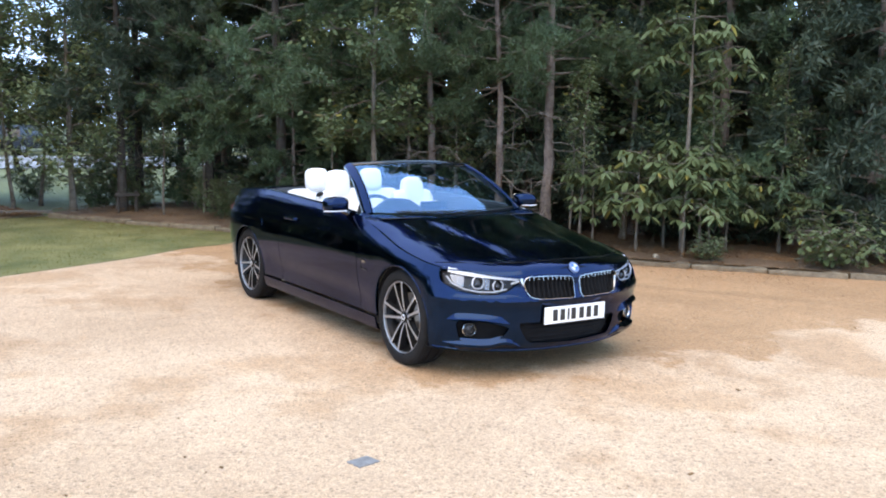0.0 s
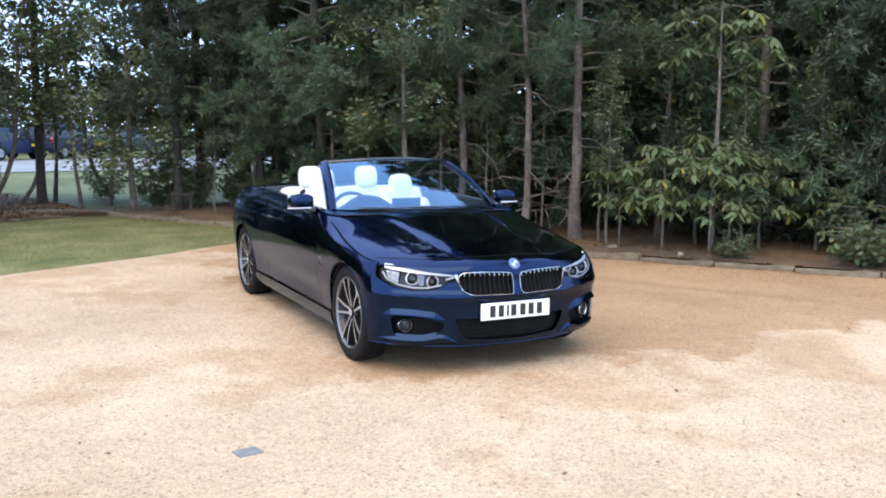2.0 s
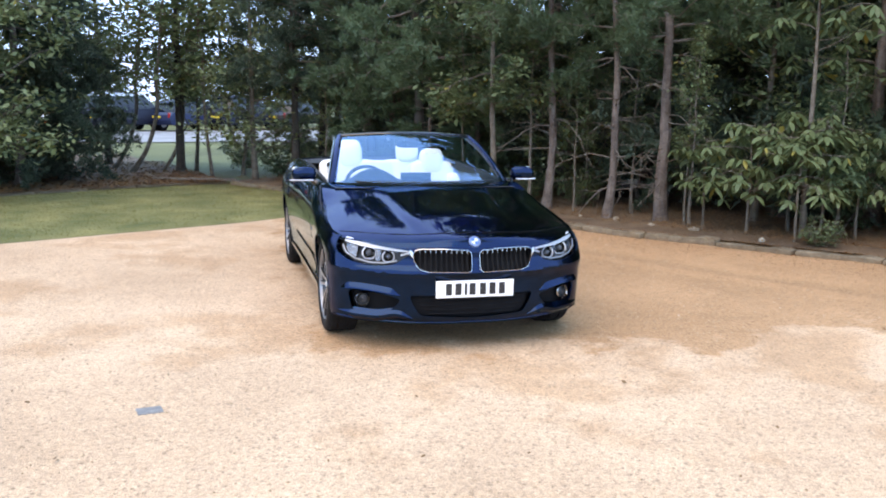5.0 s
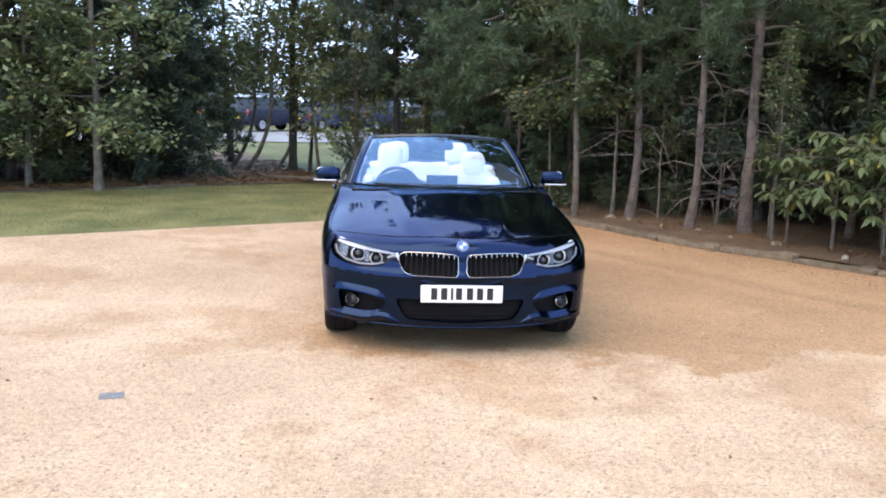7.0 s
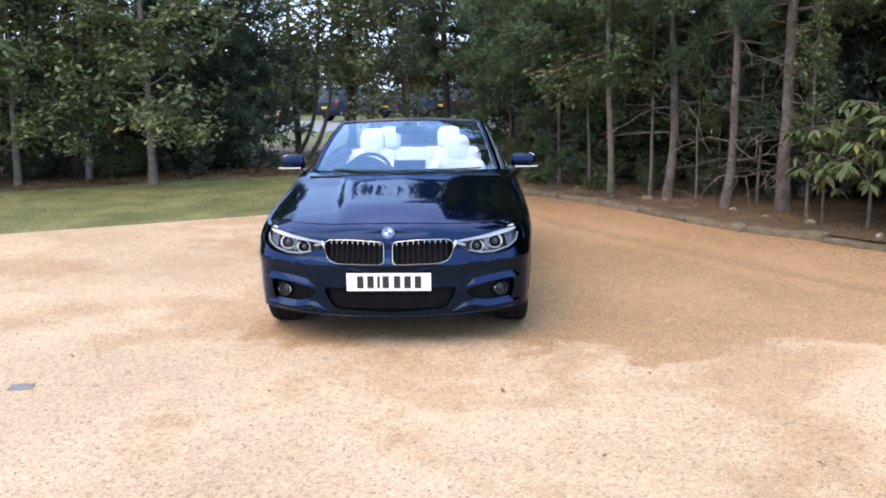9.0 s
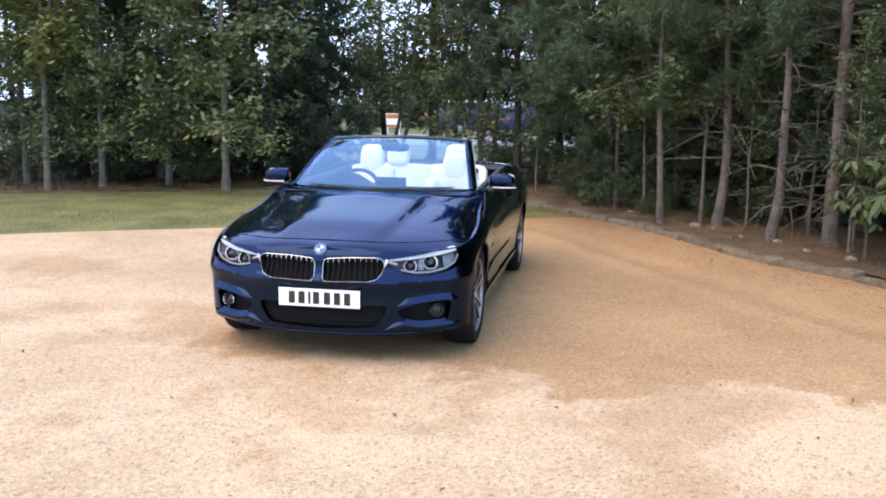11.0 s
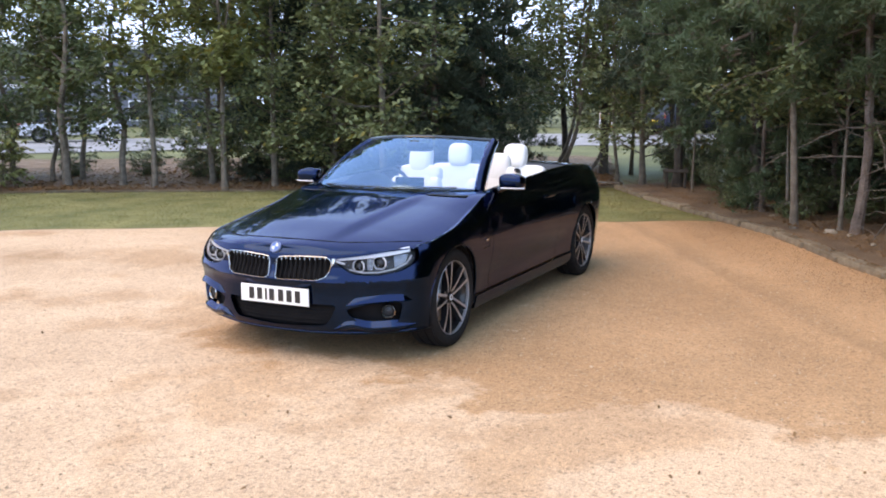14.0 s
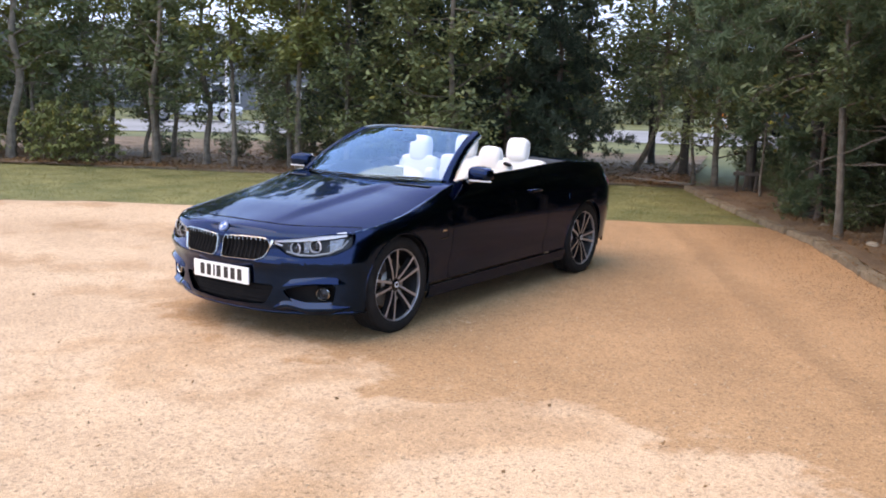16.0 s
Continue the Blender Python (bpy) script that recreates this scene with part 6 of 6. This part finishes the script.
# ---------------------------------------------------------------- beyond the trees
ROAD = spline([(-44, -6), (-33, 10), (-24.5, 20), (-15, 28), (-4, 31.5), (8, 34), (30, 38), (60, 44)], 10)
bm = bmesh.new()
_d = np.gradient(ROAD, axis=0)
_d /= np.linalg.norm(_d, axis=1)[:, None]
fall = lambda y: float(np.interp(y, (14, 24, 36, 600), (-0.03, 0.0, 0.04, -0.2)))
rows = [[bm.verts.new((p[0] - d[1] * w, p[1] + d[0] * w, fall(p[1] + d[0] * w) + 0.03)) for w in (-2.6, 0.0, 9.5)] for p, d in zip(ROAD, _d)]
for a, b in zip(rows, rows[1:]):
    for k in range(2):
        bm.faces.new((a[k], a[k + 1], b[k + 1], b[k]))
tagged(part("road", bm, ASPHALT), "pale grey tarmac road and parking strip", "road", kind="structure")

CAR_GLASS = surface("dark_car_glass", (0.010, 0.014, 0.02), (0.02, 0.026, 0.035), 2, 60, 0.12, 0.0, spec=0.35)


def prism(profile, half, top_half=None, bevel=0.05):
    """A side profile of (y, z) made as wide as half, narrower at its top."""
    bm = bmesh.new()
    zs = [z for _, z in profile]
    lo, hi = min(zs), max(zs)
    wide = lambda z: half + ((top_half or half) - half) * (z - lo) / (hi - lo)
    left, right = ([bm.verts.new((sg * wide(z), y, z)) for y, z in profile] for sg in (-1, 1))
    n = len(profile)
    for k in range(n):
        bm.faces.new((left[k], left[(k + 1) % n], right[(k + 1) % n], right[k]))
    bm.faces.new(left[::-1])
    bm.faces.new(right)
    if bevel:
        bmesh.ops.bevel(bm, geom=list(bm.edges), offset=bevel, segments=2, affect="EDGES", profile=0.6)
    return bm


def parked_car(label, paint, tall, at, roof=None):
    c = thing("parked_car", label, "car", "cars parked beyond the trees", at=at)
    t = 1.75 if tall else 1.45
    waist = t * 0.60
    part("body", prism([(-2.2, 0.32), (-2.25, 0.62), (-2.1, waist * 0.86), (-1.1, waist), (1.9, waist + 0.02), (2.2, waist * 0.9), (2.25, 0.5), (2.15, 0.3)], 0.9, 0.84, 0.07), paint, c)
    back = 1.95 if tall else 1.5
    part("window_band", prism([(-1.15, waist - 0.02), (-0.45, t - 0.10), (back - 0.25, t - 0.10), (back, waist - 0.02)], 0.83, 0.66, 0.03), CAR_GLASS, c, "dark windows")
    part("roof", prism([(-0.52, t - 0.13), (-0.3, t - 0.03), (0.6, t), (back - 0.3, t - 0.04), (back - 0.12, t - 0.13)], 0.685, 0.62, 0.03), roof or paint, c)
    for y in (-0.35, 0.72):
        part("door_pillar", prism([(y - 0.04, waist - 0.02), (y - 0.04, t - 0.1), (y + 0.04, t - 0.1), (y + 0.04, waist - 0.02)], 0.842, 0.672, 0.0), paint, c)
    for y in (-1.4, 1.38):
        for sg in (-1, 1):
            bm = lathe(bmesh.new(), [(0.20, 0.10), (0.31, 0.11), (0.34, 0.08), (0.34, -0.1), (0.2, -0.1)], 24)
            bm.transform(Matrix.Translation((sg * 0.79, y, 0.34)) @ Matrix.Diagonal((sg, 1, 1, 1)))
            w = part("wheel", bm, RUBBER, c)
            bm = lathe(bmesh.new(), [(0.21, 0.09), (0.19, 0.11), (0.05, 0.10), (0.001, 0.11)], 12)
            bm.transform(Matrix.Translation((sg * 0.79, y, 0.34)) @ Matrix.Diagonal((sg, 1, 1, 1)))
            part("rim", bm, SATIN, w)
    for sg in (-1, 1):
        part("headlight", cushion(bmesh.new(), (0.34, 0.14, 0.16), pose(sg * 0.62, -2.17, waist * 0.74), 0.5, 6), LAMP_WHITE, c)
        part("tail_light", cushion(bmesh.new(), (0.14, 0.14, 0.32), pose(sg * 0.76, 2.16, waist * 0.86), 0.5, 6), RED_LENS, c)
    if tall:
        for sg in (-1, 1):
            part("roof_rail", tube(bmesh.new(), [(sg * 0.60, -0.25, t - 0.05), (sg * 0.60, -0.12, t + 0.035), (sg * 0.60, back - 0.5, t + 0.035), (sg * 0.60, back - 0.36, t - 0.06)], 0.02, 6), PAINT_SILVER, c)
    part("number_plate", box(bmesh.new(), -0.26, 0.26, 2.22, 2.26, 0.62, 0.73, 0.005), PLATE_YELLOW, c)
    return c


PLATE_YELLOW = surface("plate_yellow", (0.60, 0.42, 0.05), (0.75, 0.55, 0.08), 6, 60, 0.4, 0.0)
PAINT_NAVY = surface("navy_paint", (0.004, 0.006, 0.017), (0.006, 0.010, 0.026), 2, 60, 0.5, 0.0, spec=0.25)
PAINT_SILVER = surface("silver_paint", (0.42, 0.44, 0.47), (0.55, 0.57, 0.60), 2, 60, 0.3, 0.0, metal=0.4, coat=0.8)
PAINT_COAL = surface("charcoal_paint", (0.012, 0.013, 0.016), (0.022, 0.024, 0.028), 2, 60, 0.5, 0.0, spec=0.25)
PAINT_SKY = surface("mid_blue_paint", (0.005, 0.014, 0.045), (0.008, 0.020, 0.062), 2, 60, 0.5, 0.0, spec=0.25)
parked_car("navy estate car with silver roof parked by the road", PAINT_NAVY, True, pose(-5.23, 40, fall(40) + 0.03, 0, 0, 139), PAINT_SILVER)
parked_car("blue hatchback parked in a row", PAINT_SKY, False, pose(-2.52, 41.5, fall(41) + 0.03, 0, 0, 140))
parked_car("dark blue hatchback parked in a row", PAINT_NAVY, True, pose(0.16, 43, fall(43) + 0.03, 0, 0, 142))
parked_car("charcoal car parked in a row", PAINT_COAL, False, pose(3.11, 45, fall(45) + 0.03, 0, 0, 141))
parked_car("silver saloon parked near the building", PAINT_SILVER, False, pose(-30, 25.0, fall(25) + 0.03, 0, 0, 140))
parked_car("charcoal saloon parked near the building", PAINT_COAL, False, pose(-24.4, 30.4, fall(30) + 0.03, 0, 0, 140))

# grey office block
CLADDING = surface("grey_cladding", (0.11, 0.12, 0.145), (0.17, 0.185, 0.21), 0.5, 20, 0.6, 0.1, 0.005)
TRIM = surface("white_trim", (0.70, 0.72, 0.75), (0.82, 0.83, 0.85), 1, 20, 0.5, 0.0)
block = thing("office_building", "long grey-clad office block with white bands", "building", at=pose(-56, 43, -0.5, 0, 0, 52))
part("wall", box(bmesh.new(), -17, 17, -5, 5, 0, 6.2, 0.05), CLADDING, block)
part("roof", box(bmesh.new(), -17.4, 17.4, -5.4, 5.4, 6.2, 6.6, 0.05), TRIM, block)
part("band", box(bmesh.new(), -17.03, 17.03, -5.06, -4.9, 3.4, 3.65, 0.01), TRIM, block)
for i in range(10):
    for z in (1.0, 4.1):
        x = -15.3 + 3.4 * i
        w = part("window", box(bmesh.new(), x - 1.1, x + 1.1, -5.08, -4.95, z, z + 1.5, 0.02), TRIM, block)
        part("pane", box(bmesh.new(), x - 1.02, x + 1.02, -5.10, -5.07, z + 0.08, z + 1.42, 0.005), CAR_GLASS, w)

post = thing("lamp_post", "white painted lamp post by the road", "lamp post", at=pose(-27.0, 24.4, fall(24), 0, 0, 40))
part("pole", tube(bmesh.new(), [(0, 0, -0.1), (0, 0, 1.0), (0, 0, 6.2)], [0.11, 0.10, 0.06], 12), TRIM, post)
part("lantern", cushion(bmesh.new(), (0.7, 0.26, 0.12), pose(0.3, 0, 6.25), 0.5, 8), PAINT_SILVER, post)

ORANGE = surface("orange_panel", (0.50, 0.12, 0.02), (0.65, 0.18, 0.04), 2, 40, 0.5, 0.0)
sign = thing("roadside_sign", "white and orange notice board on posts", "sign", at=pose(-7.9, 34.6, fall(34), 0, 0, 10))
for x in (-0.26, 0.26):
    part("sign_post", tube(bmesh.new(), [(x, 0.05, 0), (x, 0.05, 1.05)], 0.03, 8), TRIM, sign)
part("board", box(bmesh.new(), -0.34, 0.34, -0.02, 0.02, 0.50, 1.12, 0.01), TRIM, sign)
part("panel", box(bmesh.new(), -0.32, 0.32, -0.032, -0.02, 0.90, 1.10, 0.004), ORANGE, sign, "orange panel")
part("panel", box(bmesh.new(), -0.32, 0.32, -0.030, -0.02, 0.52, 0.62, 0.004), ORANGE, sign, "orange panel")

stakes = thing("tree_stakes", "two short dark timber stakes with a crossbar", "stake", at=pose(0.0, 11.75, 0.04, 0, 0, 8))
for x in (-0.16, 0.16):
    part("post", tube(bmesh.new(), [(x, 0, -0.1), (x + 0.01, 0.01, 0.42)], [0.033, 0.030], 8), DARK_BARK, stakes)
part("crossbar", box(bmesh.new(), -0.22, 0.22, -0.04, -0.02, 0.33, 0.39, 0.006), DARK_BARK, stakes)
plank = thing("fallen_plank", "weathered plank lying on the soil at the lawn edge", "plank", at=pose(-1.9, 12.5, 0.06, 0, 0, 165))
part("board", box(bmesh.new(), -0.8, 0.8, -0.06, 0.06, 0.0, 0.05, 0.008), GREY_BARK, plank)

# stones lying along the kerb
STONE = surface("pale_stone", (0.20, 0.17, 0.13), (0.42, 0.37, 0.30), 6, 40, 0.9, 0.6, 0.01, rand=0.3)
bm = cushion(bmesh.new(), (0.16, 0.11, 0.09), Matrix(), 0.8, 6, 0.5)
rock = tagged(new("stone", bm_mesh("stone", bm, STONE)), "pale rough stone lying by the kerb", "stone", "loose stones")
for i, (x, y, sz) in enumerate(((2.72, 6.75, 1.0), (3.55, 5.55, 0.8), (2.95, 6.55, 0.6), (4.1, 4.45, 0.9), (1.95, 8.1, 0.7), (4.45, 3.55, 0.7), (3.2, 5.95, 0.5), (3.75, 4.95, 0.6))):
    m = pose(x + 0.12, y + 0.1, 0.09, 0, 0, 47 * i) @ Matrix.Diagonal((sz, sz, sz, 1))
    ob = rock if i == 0 else copy_thing(rock, m)
    ob.matrix_basis = m
